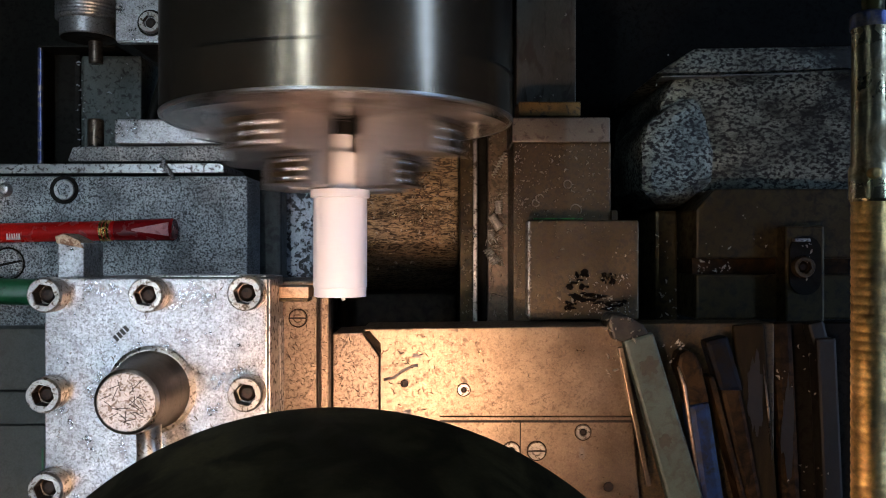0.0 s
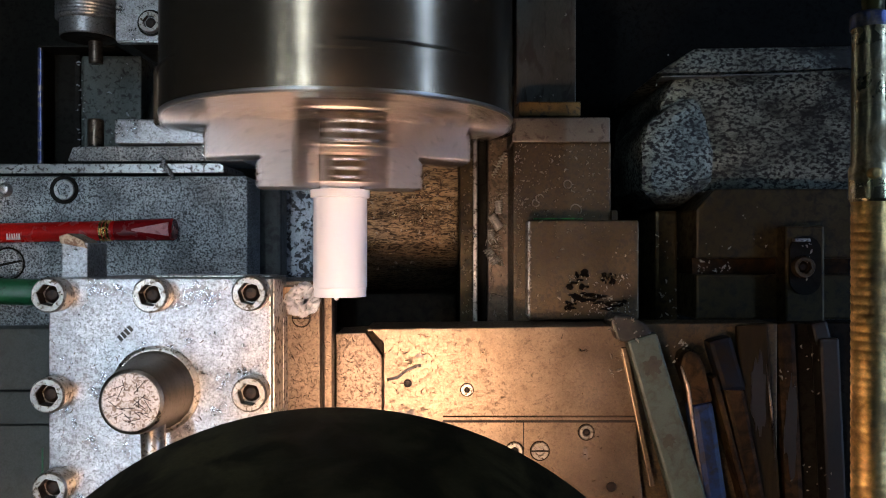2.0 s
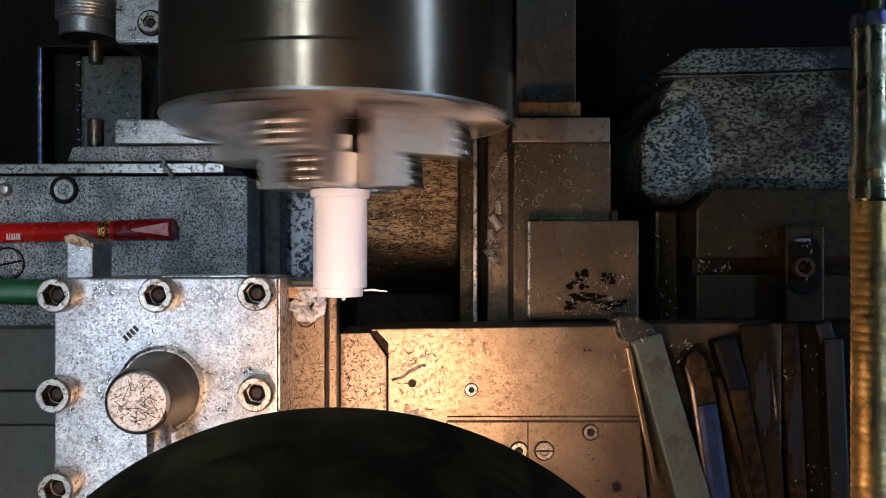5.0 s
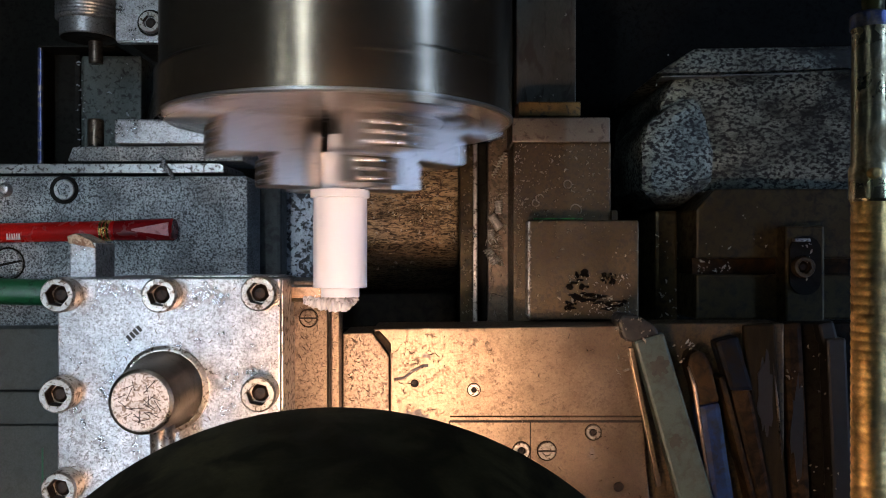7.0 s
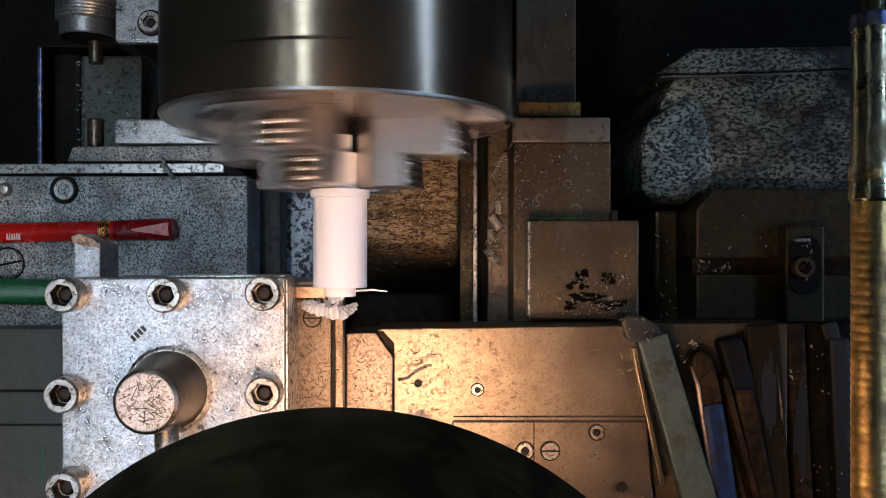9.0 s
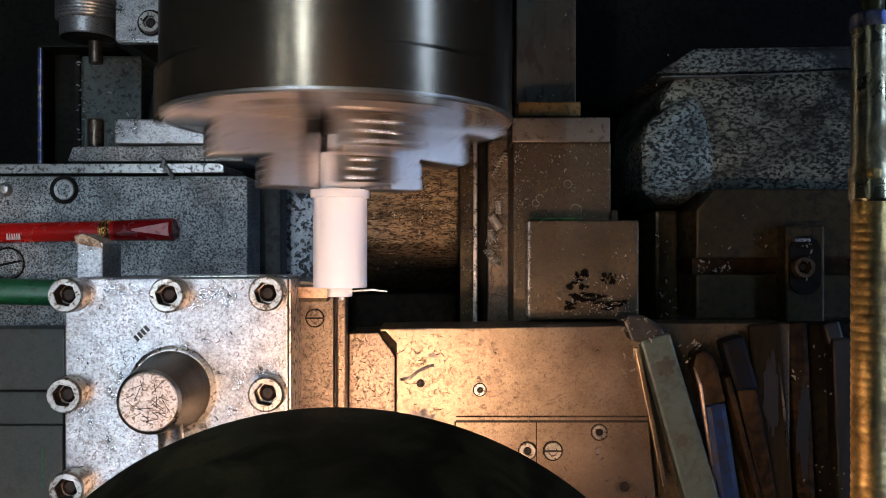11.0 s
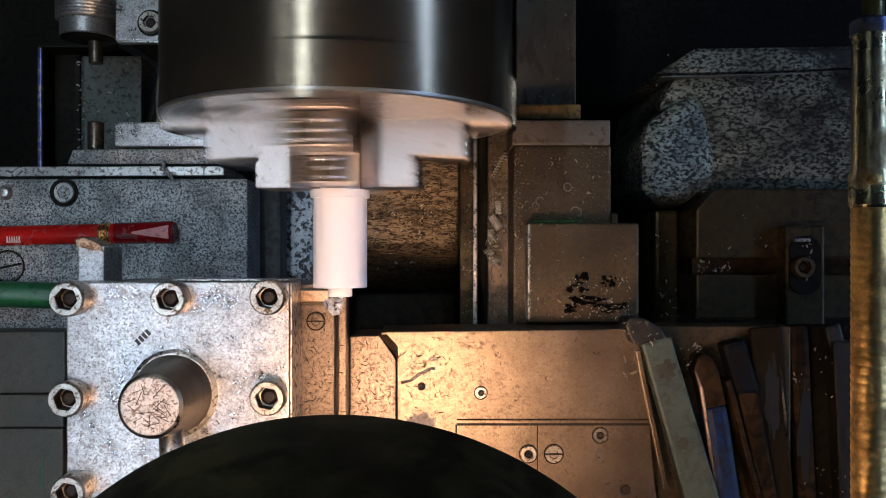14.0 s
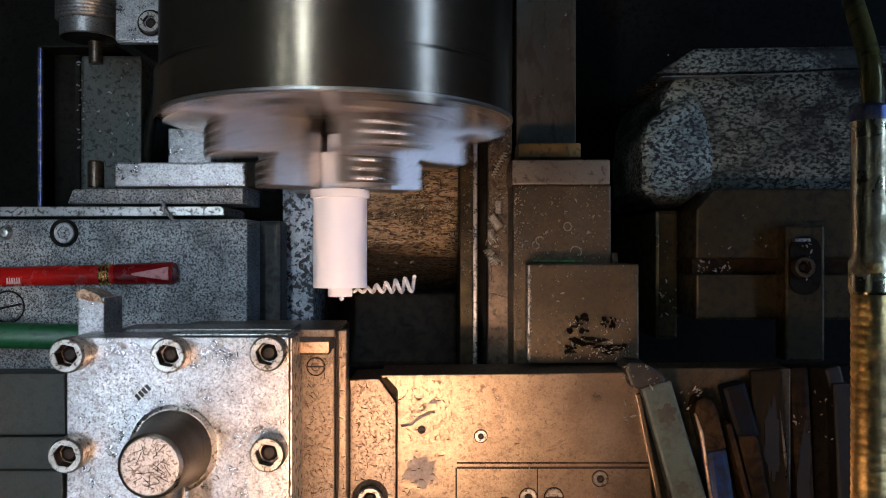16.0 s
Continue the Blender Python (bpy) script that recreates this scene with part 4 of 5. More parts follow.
part("bare_patch", flake(-0.0145, -0.1115, 0.0235, 0.0195, 1.074, 7), PATCH, cross, "bare greyish patch in the brown film")
part("bare_patch", tube([(-0.0267, -0.0835, 1.074 - 0.0012), (-0.0202, -0.0824, 1.074 - 0.0012), (-0.0152, -0.0781, 1.074 - 0.0012), (-0.008, -0.0748, 1.074 - 0.0012), (-0.0051, -0.0745, 1.074 - 0.0012)], 0.0016, 10), PATCH, cross)
part("bare_patch", flake(-0.0058, -0.0683, 0.0065, 0.0036, 1.074, 8), PATCH, cross)
part("bare_patch", flake(0.0998, -0.1305, 0.0036, 0.0087, 1.074, 9), PATCH, cross)
bolt = add_screw(cross, -0.0466, -0.1298, 1.074 + 0.004, 0.0082, 0.007, SCREW, "socket_screw")
# Thin dark ring round the bolt head.
part("dark_ring", turned([(0.0083, 1.074 - 0.0008), (0.0115, 1.074 - 0.0006), (0.0115, 1.074 - 0.002), (0.0083, 1.074 - 0.002)], pose(-0.0466, -0.1298, 0), 32, True), SOCKET, bolt)
# the top slide's strips beside the post
part("top_slide", box(-0.1677, -0.0665, -0.32, -0.0197, 1.03, 1.095, 0.001), SLIDE_SPECK, cross, "chip-strewn top slide")
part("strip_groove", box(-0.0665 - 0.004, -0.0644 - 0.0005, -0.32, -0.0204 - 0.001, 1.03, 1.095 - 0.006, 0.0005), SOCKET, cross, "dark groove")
part("gib_strip", box(-0.0644, -0.0592, -0.32, -0.0204, 1.095 - 0.012, 1.095 - 0.001, 0.0008), SLIDE_SPECK, cross)
part("slide_edge", box(-0.0876, -0.0863, -0.32, -0.0412, 1.095, 1.095 + 0.012, 0.0005), BRIGHT, cross)
part("slide_rail", box(-0.1053, -0.0876, -0.32, -0.0204, 1.095, 1.095 + 0.010, 0.0005), STEEL, cross)
add_flush_screw(cross, -0.0779, -0.0423, 1.095, 0.0056, SLIDE_SPECK, True)

# ---- tool post ----
post = thing("tool_post", (-0.1333, -0.0708, 1.105), "square steel tool post with clamp screws and scratched top", "tool post")
CROSS.append(post)
part("block", box(-0.1896, -0.0776, -0.1282, -0.0148, 1.156, 1.182, 0.0008), CLAMP, post, "bright scratched top block")
part("core", box(-0.2006, -0.1009, -0.1347, -0.0286, 1.115, 1.157, 0.002), CAST_BROWN, post)
part("floor_block", box(-0.1896 + 0.003, -0.0776 - 0.009, -0.1282 + 0.003, -0.0159, 1.097, 1.128, 0.001), STEEL, post)
part("block_edge", box(-0.0776 + 0.0002, -0.0776 + 0.0012, -0.1282, -0.0154, 1.158, 1.182 - 0.002, 0.0003), BRIGHT, post, "bright chamfered edge")
part("back_lip", box(-0.1376, -0.0787, -0.0148 + 0.0004, -0.0134, 1.16, 1.182 - 0.004, 0.0006), BRIGHT, post)
for px, py in ((116, 523), (296, 523), (472, 520), (114, 701), (472, 699), (118, 868), (296, 872), (472, 874)):
    x, y = (px - 784) * 0.388 / 1400, (441 - py) * 0.388 / 1400
    add_screw(post, x, y, 1.192, 0.0088, 0.0102, SCREW, label="worn steel socket head clamp screw")
KX, KY = -0.1353, -0.0707
part("collar", turned([(0, 1.182), (0.0222, 1.182), (0.0222, 1.182 + 0.002), (0.0205, 1.182 + 0.003), (0, 1.182 + 0.003)], pose(KX, KY, 0)), SCREW, post, "bright collar")
knob = part("knob", turned([(0, 1.182 + 0.003), (0.0198, 1.182 + 0.003), (0.0185, 1.182 + 0.006), (0.0158, 1.215 - 0.003), (0.0152, 1.215 - 0.001), (0.0138, 1.215), (0, 1.215)], pose(KX, KY, 0)), KNOB_STEEL, post, "clamp nut with shade painted on its side and a scratched top")
part("knob_top", turned([(0, 1.215 + 0.0004), (0.0130, 1.215 + 0.0004), (0.0138, 1.215 - 0.0002)], pose(KX, KY, 0)), SCRATCHED, knob, "bright hammered top")
rnd = random.Random(21)
for k in range(26):
    a, q = rnd.uniform(0, math.pi), 0.0115 * rnd.random() ** 0.5
    d = rnd.uniform(0, 2 * math.pi)
    nick = box(-rnd.uniform(0.0015, 0.004), rnd.uniform(0.0015, 0.004), -0.00016, 0.00016, 0, 0.00012, 0)
    bmesh.ops.transform(nick, matrix=pose(KX + 0.82 * q * math.cos(d), KY + 0.82 * q * math.sin(d), 1.215 + 0.0004, 0, 0, math.degrees(a)), verts=nick.verts[:])
    part("nick", nick, SOCKET, knob)
part("handle", tube([(KX + 0.004, KY - 0.008, 1.182 + 0.016), (KX + 0.006, KY - 0.028, 1.182 + 0.02), (KX + 0.002, KY - 0.075, 1.182 + 0.026)], [0.006, 0.0058, 0.0062], 20), SCREW, post, "steel clamp handle")
for k in range(4):
    mark = box(-0.00085, 0.00085, -0.0017, 0.0017, 0, 0.00015, 0)
    bmesh.ops.transform(mark, matrix=pose(-0.1508 - 0.0027 + 0.0017 * k, -0.0424 - 0.0025 + 0.0016 * k, 1.182, 0, 0, 42), verts=mark.verts[:])
    part("stamp_bar", mark, DIRTY, post, "dark worn stamp mark")

bit = thing("cutting_tool", (-0.0744, -0.0235, 1.128), "copper-toned square tool bit clamped in the tool post", "tool bit")
CROSS.append(bit)
part("shank", box(-0.1049, -0.0616, -0.0265, -0.0204, 1.128, 1.1525, 0.0006), COPPERY, bit)
part("packing", box(-0.1049, -0.0637, -0.0293, -0.0268, 1.128, 1.142, 0.0006), CAST_BROWN, bit)
bit2 = thing("spare_tool", (-0.19, -0.0058, 1.128), "worn steel tool bit with a rusty tip in the tool post", "tool bit")
CROSS.append(bit2)
part("shank", box(-0.1973, -0.183, -0.0271, 0.0034, 1.128, 1.153, 0.0008), CLAMP, bit2)
part("tip", prism([(-0.1976, 0.0031), (-0.1983, 0.007), (-0.1934, 0.0085), (-0.1854, 0.0046), (-0.183, 0.0003)], 1.136, 1.1538, 0.0006), RUSTY_TIP, bit2, "rusty brown tip")

# ---- tray and tools at the rear of the cross slide ----
tray = thing("rear_tray", (0.1917, -0.1, 1.03), "oily brown rear plate of the cross slide", "tray")
CROSS.append(tray)
part("plate", box(0.1359, 0.2295, -0.3, -0.049, 1.03, 1.058, 0.001), CAST_BROWN, tray)
part("step", box(0.234, 0.3089, -0.3, -0.05, 1.03, 1.045, 0.001), DARK_IRON, tray)


def bar_between(a, b, w, z0, z1, bevel=0.001, taper=1.0):
    """A flat bar in the plan from a to b."""
    d = (Vector(b) - Vector(a)).normalized()
    n = Vector((-d.y, d.x))
    p = [Vector(a) + n * w / 2, Vector(a) - n * w / 2, Vector(b) - n * w / 2 * taper, Vector(b) + n * w / 2 * taper]
    return prism([tuple(q) for q in p], z0, z1, bevel)


arm = thing("grey_lever", (0.1467, -0.12, 1.074), "grey painted flat lever with a dark knuckle on the cross slide", "lever")
CROSS.append(arm)
part("lever", bar_between((0.1337, -0.0551), (0.1683, -0.1739), 0.0196, 1.074, 1.084, 0.002, 1.12), GREY_PAINT, arm)
part("knuckle", prism([(0.1143 , -0.0461), (0.1171, -0.0411), (0.1271, -0.0418), (0.1371, -0.0475), (0.1414, -0.0546), (0.1236, -0.0589), (0.1179, -0.0568)], 1.058, 1.083, 0.002), DIRTY, arm, "dirty dark knuckle")
part("worn_spot", flake(0.1399, -0.0733, 0.0113, 0.0113, 1.084, 17, 0.0002), LEVER_WORN, arm)
part("worn_spot", flake(0.1506, -0.1201, 0.0078, 0.0085, 1.084, 18, 0.0002), LEVER_WORN, arm)
part("side_rib", bar_between((0.1238, -0.0626), (0.1418, -0.1508), 0.0032, 1.074, 1.078, 0.0006), SLIDE, arm)

f1 = thing("file", (0.1698, -0.12, 1.058), "dark file with a blue handle lying on the tray", "file")
CROSS.append(f1)
part("blade", prism([(0.1602, -0.0745), (0.162, -0.0673), (0.1663, -0.0641), (0.1721, -0.067), (0.176, -0.0752), (0.1814, -0.0976), (0.1674, -0.1004), (0.1649, -0.0871)], 1.058, 1.076, 0.0025), RUST, f1, "rusty brown blade")
part("handle", prism([(0.1671, -0.0999), (0.1811, -0.097), (0.1933, -0.1793), (0.1782, -0.1793)], 1.058, 1.077, 0.004), BLUE, f1, "blue handle")
# Thin copper tube draws the highlight along the file's edge.
part("edge_highlight", tube([(0.1606, -0.0751, 1.0755), (0.1642, -0.0873, 1.077), (0.1681, -0.1139, 1.077), (0.1768, -0.1721, 1.077)], [0.0006, 0.0014, 0.0012, 0.0009], 10), COPPERY, f1, "copper-toned highlight drawn along the edge")
f2 = thing("chisel", (0.1953, -0.12, 1.058), "blue and rust brown chisel lying on the tray", "chisel")
CROSS.append(f2)
part("blade", prism([(0.1793, -0.0596), (0.1944, -0.0557), (0.2046, -0.0914), (0.1887, -0.0914)], 1.058, 1.072, 0.003), BLUE_DIM, f2, "dull blue end")
part("shaft", prism([(0.1894, -0.0904), (0.2032, -0.0904), (0.2206, -0.1811), (0.2097, -0.1811)], 1.058, 1.071, 0.003), RUST, f2)
f3 = thing("square_bar", (0.1843, -0.14, 1.058), "thin black steel bar leaning among the tools", "steel bar")
CROSS.append(f3)
part("bar", bar_between((0.1825, -0.0817), (0.2081, -0.1796), 0.0043, 1.058, 1.075, 0.002), RUST, f3)
f4 = thing("wooden_strip", (0.2135, -0.12, 1.058), "oil-stained brown wooden strip on the tray", "wood strip")
CROSS.append(f4)
part("strip", bar_between((0.2112, -0.0493), (0.2206, -0.1811), 0.021, 1.058, 1.063, 0.002), WOOD, f4)
part("worn_edge", tube([(0.2196, -0.0700, 1.0625), (0.2235, -0.1050, 1.0628), (0.2262, -0.1420, 1.0625)], [0.0004, 0.0011, 0.0004], 8), PIN, f4, "pale worn edge")
# Dark flake, part oil mottle and part shadow put into colour.
part("grime_and_shade", flake(0.2150, -0.0960, 0.009, 0.05, 1.063, 33, 0.0003, 26, 0.3), DIM, f4, "dark patch of oily grime and painted shade")
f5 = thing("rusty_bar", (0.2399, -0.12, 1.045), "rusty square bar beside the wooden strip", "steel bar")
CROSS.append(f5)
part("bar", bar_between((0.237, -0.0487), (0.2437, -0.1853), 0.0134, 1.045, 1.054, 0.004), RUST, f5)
# Same mottle and painted shadow, here along the bar.
part("grime_and_shade", flake(0.2400, -0.1200, 0.008, 0.06, 1.054, 34, 0.0003, 26, 0.3), DIM, f5, "dark patch of oily grime and painted shade")
f6 = thing("grey_bar", (0.2711, -0.12, 1.045), "steel bar dimmed to near black at the edge of the tray", "steel bar")
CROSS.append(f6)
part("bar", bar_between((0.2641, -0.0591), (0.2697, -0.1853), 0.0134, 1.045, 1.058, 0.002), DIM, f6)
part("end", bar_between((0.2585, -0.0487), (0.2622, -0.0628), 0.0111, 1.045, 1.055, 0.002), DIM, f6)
loose2 = solid("chips_on_tray", chips([(0.142, 0.1635, -0.0714, -0.057, 1.078, 14), (0.2279, 0.2649, -0.0958, -0.0588, 1.063, 12), (0.2353, 0.2649, -0.1587, -0.1402, 1.063, 10),
      (0.1129, 0.1343, -0.0586, -0.0425, 1.083, 20), (0.116, 0.1269, -0.0864, -0.0611, 1.074, 18)], 13), CHIP_PALE, "pale chips among the tools", "swarf", "stuff")
CROSS.append(loose2)
loose3 = solid("chips_on_slide", chips([(-0.0859, -0.0672, -0.1267, -0.036, 1.095, 260), (-0.0593, -0.0304, -0.1598, -0.0575, 1.074 - 0.0015, 300), (-0.0289, 0.0058, -0.1353, -0.0539, 1.074, 110), (0.0058, 0.1142, -0.1587, -0.0539, 1.074, 40), (-0.0640, -0.0595, -0.13, -0.0215, 1.094, 60)], 15, 0.9, 0.3), CHIP_BROWN, "oily brown chips stuck on the slide", "swarf", "stuff")
CROSS.append(loose3)

flecks = solid("flecks_on_tool_post", chips([(-0.1873, -0.0793, -0.1221, -0.0168, 1.182, 200), (-0.1035, -0.0793, -0.0736, -0.0566, 1.182, 40)], 16, 0.8, 0.35), CHIP_BROWN, "small dark flecks on the tool post", "swarf", "stuff")
CROSS.append(flecks)

# ---- lamp on the carriage ----
LX, LY = -0.0284, -0.146
light = thing("work_lamp", (LX, LY, 1.37), "black enamelled dome work lamp with a warm bulb on a gooseneck", "work lamp")
CARRIAGE.append(light)
outer = [(0.104, 0.0), (0.1036, 0.003), (0.1025, 0.008), (0.0975, 0.035), (0.088, 0.07), (0.07, 0.105), (0.045, 0.128), (0.022, 0.136), (0.0, 0.137)]
inner = [(0.0, 0.1355), (0.0218, 0.1345), (0.0442, 0.1266), (0.069, 0.104), (0.0867, 0.0695), (0.0962, 0.0347), (0.1012, 0.008), (0.1028, 0.0)]
shade = part("shade", turned(outer + inner, pose(LX, LY, 1.37), 128, True), SHADE, light)
part("lining", turned([(r - 0.0004, h - 0.0004) for r, h in inner[1:-1]] + [(r - 0.0008, h - 0.0008) for r, h in inner[::-1][1:-1]], pose(LX, LY, 1.37), 96, True), SHADE_IN, shade, "cream enamel lining")
part("bulb", turned([(0.0, -0.03), (0.010, -0.028), (0.019, -0.02), (0.024, -0.006), (0.0245, 0.004), (0.018, 0.012), (0.008, 0.0185), (0, 0.019)], pose(LX, LY, 1.37 + BULB_UP), 32), BULB, light, "glowing warm bulb")
NX, NZ = 0.1372, 1.326
path = [(LX, LY - 0.01, 1.37 + 0.13), (LX, LY - 0.03, 1.37 + 0.15), (LX + 0.01, LY - 0.10, 1.37 + 0.14), (LX + 0.08, LY - 0.16, 1.37 + 0.06), (NX - 0.03, LY - 0.13, NZ + 0.01), (NX, LY - 0.06, NZ), (NX, LY, NZ), (NX, -0.05, NZ), (NX, 0.0161, NZ)]


def smooth(points, per=24):
    pts = [Vector(p) for p in points]
    out = []
    for i in range(len(pts) - 1):
        p0, p1, p2, p3 = pts[max(i - 1, 0)], pts[i], pts[i + 1], pts[min(i + 2, len(pts) - 1)]
        for k in range(per):
            t = k / per
            out.append(0.5 * ((2 * p1) + (p2 - p0) * t + (2 * p0 - 5 * p1 + 4 * p2 - p3) * t * t + (3 * p1 - p0 - 3 * p2 + p3) * t * t * t))
    return out + [pts[-1]]


def even(points, step):
    out, left = [points[0]], step
    for a, b in zip(points, points[1:]):
        while (b - a).length >= left:
            a = a + (b - a).normalized() * left
            out.append(a)
            left = step
        left -= (b - a).length
    return out


fine = even(smooth(path), 0.00036)
part("gooseneck", tube(fine, [0.0056 + 0.00022 * abs(math.sin(math.pi * k / 8)) for k in range(len(fine))], 20), COIL, light, "brass-coloured coiled gooseneck")
part("ferrule", turned([(0, 0.0151), (0.0058, 0.0151), (0.0064, 0.0161), (0.0064, 0.0256), (0.0056, 0.0274), (0.0054, 0.0691), (0.0058, 0.0709), (0, 0.0709)], pose(NX, 0, NZ, -90), 28), NICKEL, light, "plated tube and ferrule")
part("ferrule_pin", turned([(0, 0.0082), (0.0016, 0.0078), (0.002, 0.005)], pose(NX - 0.002, 0.0238, NZ), 14), COIL, light)
part("collar", turned([(0, 0.0706), (0.0061, 0.0706), (0.0061, 0.0749), (0.004, 0.076), (0, 0.076)], pose(NX, 0, NZ, -90), 28), BLUE_STEEL, light, "blued collar")
part("feed_tube", tube(smooth([(0.1381, 0.0757, NZ), (0.1372, 0.0891, NZ), (0.1405, 0.1083, 1.312), (0.1521, 0.1352, 1.28), (0.1889, 0.1876, 1.2), (0.19, 0.34, 1.1), (0.19, 0.37, 0.95), (0.19, 0.37, 0.72)], 10), 0.0034, 14), OLIVE, light, "olive feed tube")
part("foot", box(0.17, 0.21, 0.35, 0.39, 0.7155, 0.73, 0.002), DARK_IRON, light)

# ---- swarf from the cut ----
def frill(points, width, amp, folds, seed, thick=0.00025):
    """A thin crinkled ribbon along a path, folded to and fro like a ruffle."""
    rnd = random.Random(seed)
    pts = [Vector(p) for p in points]
    n = folds * 4
    bm = bmesh.new()
    rows = []
    for k in range(n + 1):
        q = k / n * (len(pts) - 1)
        i = min(int(q), len(pts) - 2)
        c = pts[i].lerp(pts[i + 1], q - i)
        d = (pts[i + 1] - pts[i]).normalized()
        side = d.cross(Vector((0, 0, 1))).normalized()
        wave = math.sin(2 * math.pi * k / 4) * amp * rnd.uniform(0.6, 1.3)
        w = width * (0.35 + 0.65 * math.sin(math.pi * (k + 1) / (n + 2))) * rnd.uniform(0.7, 1.2)
        lift = Vector((0, 0, rnd.uniform(-0.3, 0.3) * width))
        a, b = c + side * (w / 2) + Vector((0, 0, wave)) + lift, c - side * (w / 2) - Vector((0, 0, wave * 0.6)) - lift
        up = Vector((0, 0, thick))
        rows.append([bm.verts.new(p) for p in (a + up, b + up, b - up, a - up)])
    for r, q in zip(rows, rows[1:]):
        for k in range(4):
            f = bm.faces.new((r[k], r[(k + 1) % 4], q[(k + 1) % 4], q[k]))
            f.smooth = k % 2 == 0
    bm.faces.new(rows[0])
    bm.faces.new(rows[-1])
    bmesh.ops.recalc_face_normals(bm, faces=bm.faces[:])
    return bm


fluff = thing("swarf_bundle", (-0.0729, -0.0271, AXIS_Z), "white crinkled plastic swarf at the tool tip", "swarf")
rnd = random.Random(8)
for k in range(9):
    a0 = 0.75 * k
    x, y, z = AXIS_X - 0.0175, -0.0275, AXIS_Z
    q = (0.35, 1.0, 0.7)[k % 3]
    loop = [(x + (0.0072 * q + 0.0012 * rnd.random()) * math.cos(a0 + 0.6 * j) + rnd.uniform(-0.002, 0.002), y - 0.003 + (0.0068 * q + 0.001 * rnd.random()) * math.sin(a0 + 0.6 * j) + rnd.uniform(-0.002, 0.002), z + rnd.uniform(-0.003, 0.003)) for j in range(5)]
    part("strand", frill(loop, 0.0055, 0.0012, 5, 60 + k), FILM, fluff)
ruffle = thing("swarf_ruffle", (AXIS_X, -0.0316, AXIS_Z), "white ruffled chain of plastic swarf under the turned tip", "swarf")
for k in range(3):
    chain = [(px + rnd.uniform(-0.001, 0.001), py + rnd.uniform(-0.0012, 0.0012) - 0.0006 * k, AXIS_Z - 0.002 + 0.0018 * k) for px, py in ((-0.0745, -0.0305), (-0.068, -0.0325), (-0.0605, -0.0330), (-0.0525, -0.0325), (-0.0462, -0.0270 - 0.001 * k))]
    part("strand", frill(chain, 0.0060, 0.0014, 10, 90 + k), FILM, ruffle)
wisp = thing("swarf_wisp", (AXIS_X, -0.03, AXIS_Z), "small translucent curl of plastic swarf by the tool", "swarf")
for k in range(4):
    a0 = 1.6 * k
    curl = [(AXIS_X + rnd.uniform(0.0006, 0.0042) * math.cos(a0 + 0.7 * j), -0.03 + rnd.uniform(0.0006, 0.005) * math.sin(a0 + 0.7 * j), AXIS_Z + rnd.uniform(-0.002, 0.002)) for j in range(4)]
    part("strand", frill(curl, 0.0042, 0.0009, 4, 120 + k), FILM, wisp)
ribbon = thing("swarf_ribbon", (AXIS_X, TIP_Y, AXIS_Z), "long white curled ribbon of plastic swarf", "swarf")
part("ribbon", helix((AXIS_X + 0.007, -0.0232, AXIS_Z), 0.0004, 0.0042, 0.034, 6.5, 0.0011, 0.06, 77), FILM, ribbon)

sliver = thing("swarf_sliver", (AXIS_X, -0.0226, AXIS_Z), "thin white sliver of plastic swarf", "swarf")
part("sliver", tube([(AXIS_X + 0.004, -0.0229, AXIS_Z - 0.001), (AXIS_X + 0.017, -0.022, AXIS_Z), (AXIS_X + 0.0255, -0.0229, AXIS_Z + 0.001)], [0.0004, 0.0007, 0.0003], 8), PLASTIC, sliver)


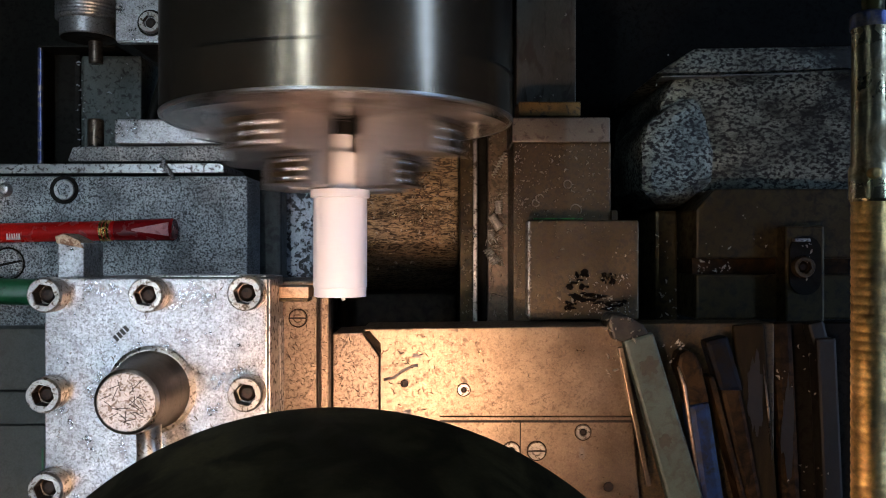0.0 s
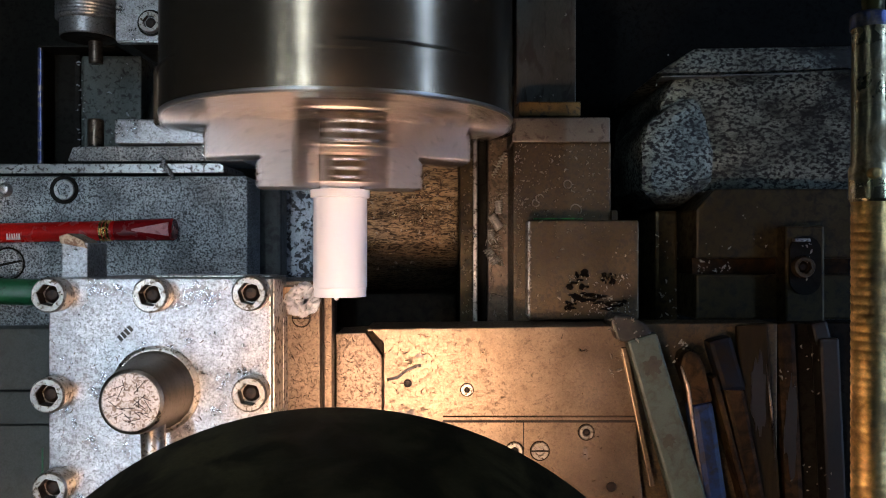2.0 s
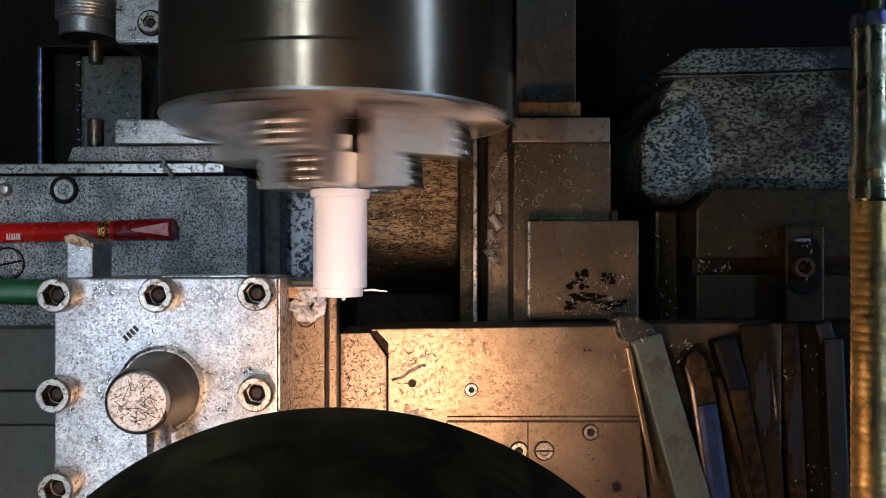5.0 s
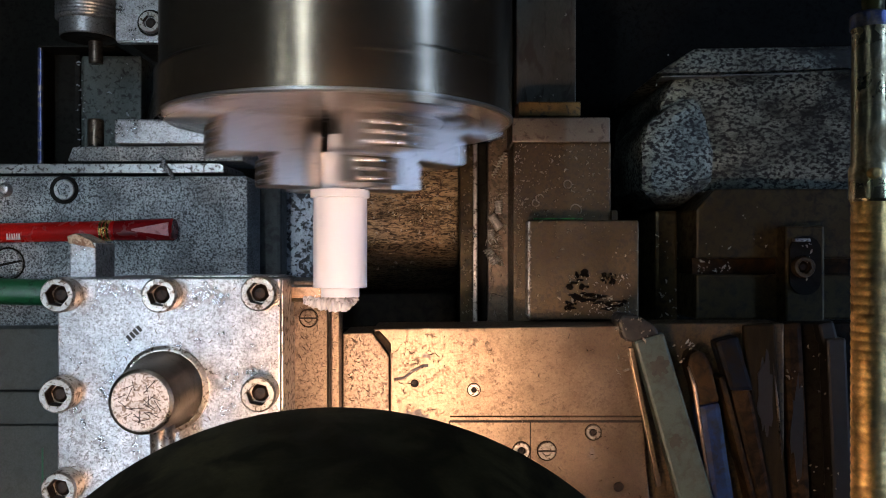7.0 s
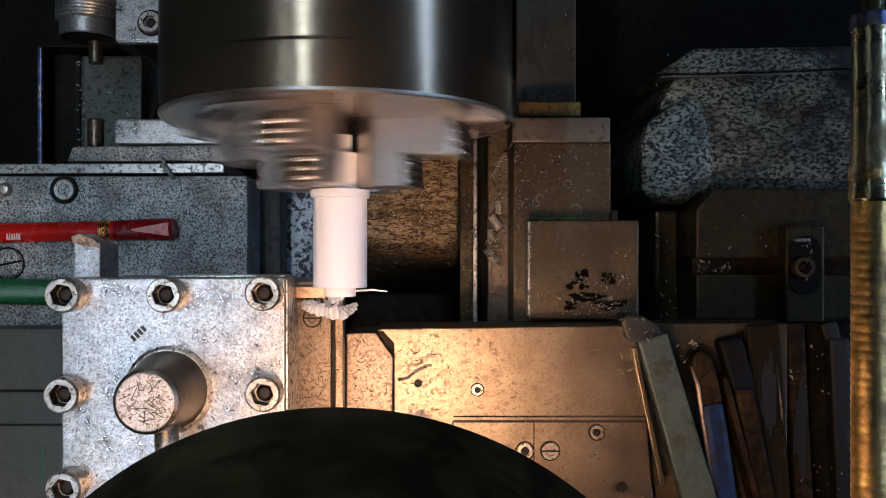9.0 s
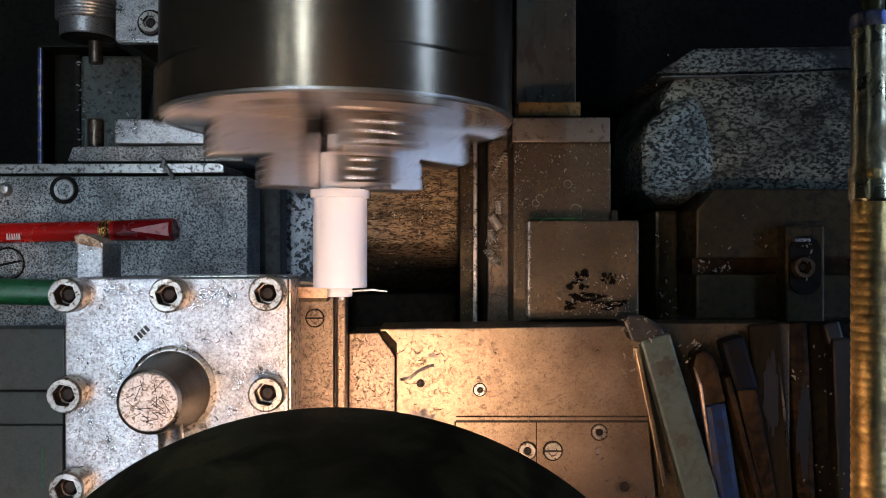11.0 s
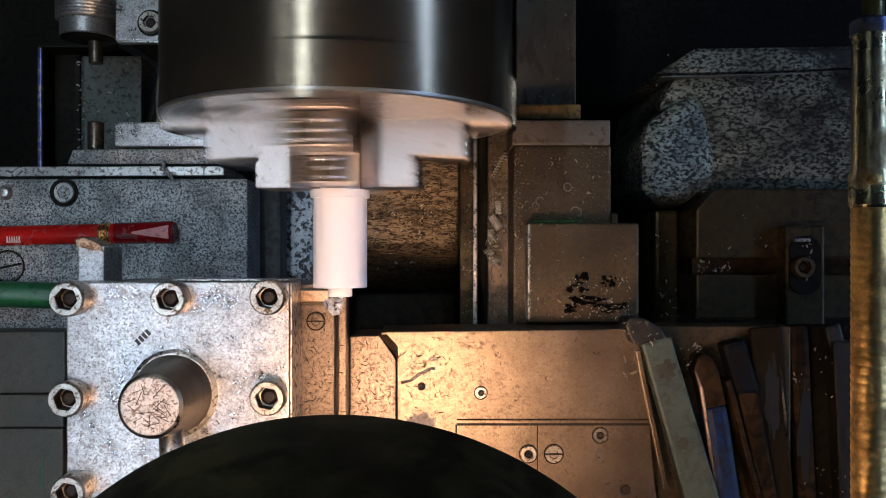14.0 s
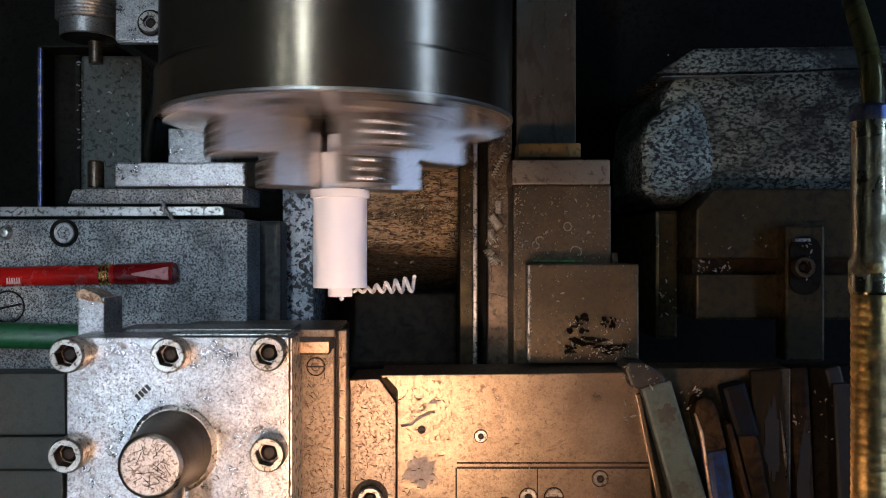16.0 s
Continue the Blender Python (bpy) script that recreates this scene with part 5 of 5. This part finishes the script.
# ---- motions ----
def motions():
    slide = [(0.0, -39.5), (0.5, -40), (1.0, -40), (1.4, -38.5), (2.0, -32), (2.5, -29), (3.0, -27.5), (3.5, -26), (4.0, -25), (6.5, -17), (7.0, -16), (7.5, -14),
             (8.0, -13), (8.5, -11), (9.0, -8), (11.3, -0.8), (11.5, 0), (13.0, 0), (16.0, 0)]
    feed = [(0.0, 0), (13.2, 0), (13.5, -0.3), (14.0, -7), (14.5, -17), (15.0, -30), (15.5, -64.5), (16.0, -107)]
    unit = 0.388 / 1400
    ts = sorted({t for t, _ in slide} | {t for t, _ in feed})
    go = [(t, float(np.interp(t, *zip(*slide))) * unit, float(np.interp(t, *zip(*feed))) * unit) for t in ts]
    for ob in CARRIAGE:
        base = ob.matrix_basis.copy()
        walk(ob, [(t, Matrix.Translation((0, dy, 0)) @ base) for t, dx, dy in go])
    for ob in CROSS:
        base = ob.matrix_basis.copy()
        walk(ob, [(t, Matrix.Translation((dx, dy, 0)) @ base) for t, dx, dy in go])
    # the chuck turns at about 250 revolutions a minute; its phase within a quarter turn is known at these times
    phase = [(0.0, -30), (0.1, 0), (0.5, 30), (1.0, -2), (1.5, 44), (2.0, 12), (2.5, -18), (3.0, 32), (3.5, 0), (4.0, -42), (6.5, -30), (7.0, 30), (7.5, -2), (8.0, -46),
             (8.5, 12), (9.0, -20), (11.5, -10), (12.0, 40), (12.5, 0), (13.0, -38), (13.5, 28), (14.0, -6), (14.5, 40), (15.0, 0), (15.5, -34), (16.0, 28)]
    turn = [(phase[0][0], phase[0][1])]
    for t, p in phase[1:]:
        guess = turn[-1][1] - 1500 * (t - turn[-1][0])
        turn.append((t, p + 90 * round((guess - p) / 90)))
    rows = [(k / FPS, float(np.interp(k / FPS, *zip(*turn)))) for k in range(16 * FPS + 1)]
    for ob in (chuck, work):
        base = ob.matrix_basis.copy()
        walk(ob, [(t, base @ pose(0, 0, 0, 0, a, 0)) for t, a in rows])
    # as the tool reaches each ring of the end, that ring gives way flush with the shoulder
    times = np.linspace(0, 16, 1601)
    tip = 0.0061 - np.interp(times, *zip(*slide)) * unit
    for ob, ro, ri in RINGS:
        at = [float(times[np.argmax(tip <= r)]) for r in (ro, ri)]
        t0, t1 = at[0], max(at[1], at[0] + 0.1)
        back = Matrix.Translation((0, STEP_Y - TIP_Y, 0))
        walk(ob, [(0.0, Matrix()), (t0, Matrix()), (t1, back), (16.0, back)])
    # the bundle leaves the cut, rides on the tool and drops into the tray; the ribbon springs out at the end
    base = fluff.matrix_basis.copy()
    inside = Matrix.Translation((0.0178, 0.026, 0)) @ base
    ride = [(t, Matrix.Translation((float(np.interp(t, *zip(*slide))) * unit + 0.0035, 0.001, 0.001)) @ base) for t in (2.1, 2.5, 3.0, 3.5, 4.2)]
    tip_at = [(t, Matrix.Translation((dx, dy, -0.004)) @ base @ pose(0, 0, 0, 0, 0, a)) for t, a, dx, dy in ((6.2, 60, 0.004, 0.0), (6.6, 90, 0.005, 0.0), (7.0, 130, 0.008, 0.001), (8.0, 190, 0.012, 0.0), (9.3, 260, 0.0125, -0.002))]
    gone = Matrix.Translation((0.07, 0.0, -0.40)) @ base
    walk(fluff, [(0.0, inside), (1.6, inside)] + ride + tip_at + [(9.9, gone), (16.0, gone)])
    base = ruffle.matrix_basis.copy()
    inside = Matrix.Translation((0, 0.035, -0.002)) @ base @ pose(0, 0, 0, 0, 0, 80)
    gone = Matrix.Translation((0.07, 0.0, -0.40)) @ base
    walk(ruffle, [(0.0, inside), (5.3, inside), (6.0, Matrix.Translation((0, 0.004, 0)) @ base), (6.5, Matrix.Translation((0, 0.004, 0)) @ base), (7.5, Matrix.Translation((0, 0.002, 0)) @ base @ pose(0, 0, 0, 0, 0, -6)), (8.5, Matrix.Translation((0, 0.0015, 0)) @ base),
                  (9.0, Matrix.Translation((-0.001, -0.001, 0)) @ base @ pose(0, 0, 0, 0, 0, -8)), (9.3, Matrix.Translation((0, -0.002, 0)) @ base @ pose(0, 0, 0, 0, 0, -10)), (9.9, gone), (16.0, gone)])
    base = sliver.matrix_basis.copy()
    hid = Matrix.Translation((-0.014, 0.012, 0)) @ base
    walk(sliver, [(0.0, hid), (3.5, hid), (3.9, base), (6.6, base), (6.9, hid), (8.5, hid), (8.9, base), (11.35, base), (11.6, hid), (16.0, hid)])
    base = wisp.matrix_basis.copy()
    inside = Matrix.Translation((0, 0.035, 0)) @ base
    at = [(t, Matrix.Translation((x - AXIS_X, y + 0.03, z)) @ base @ pose(0, 0, 0, 0, 0, a)) for t, x, y, z, a in
          ((13.9, -0.0585, -0.0265, 0, 10), (14.1, -0.0592, -0.0300, 0, 30), (14.4, -0.0600, -0.0200, 0, 50), (14.7, -0.0600, -0.0150, 0, 60), (15.0, -0.0690, -0.0240, 0.002, 90),
           (15.3, -0.0730, -0.0400, 0, 140), (15.5, -0.0590, -0.0450, 0, 180), (15.6, -0.0610, -0.0500, -0.002, 200))]
    gone = Matrix.Translation((0.07, -0.02, -0.40)) @ base
    walk(wisp, [(0.0, inside), (13.6, inside)] + at + [(15.8, gone), (16.0, gone)])
    base = ribbon.matrix_basis.copy()
    hid = Matrix.Translation((0.0022, 0.004, 0)) @ base @ pose(0, 0, 0, 0, 0, 90)
    spin = [(15.6, 0.0022, 0.004, 90), (15.7, -0.016, 0.003, 22), (15.8, 0.0, 0.0, -2), (15.834, 0.0, -0.001, -62), (15.867, 0.0, -0.003, -118), (15.9, 0.0, -0.005, -174),
            (15.934, 0.0, -0.003, -260), (15.967, 0.0, -0.001, -343), (16.0, 0.0, 0.0, -357)]
    walk(ribbon, [(0.0, hid), (15.5, hid)] + [(t, Matrix.Translation((dx, dy, 0)) @ base @ pose(0, 0, 0, 0, 0, a)) for t, dx, dy, a in spin])


motions()
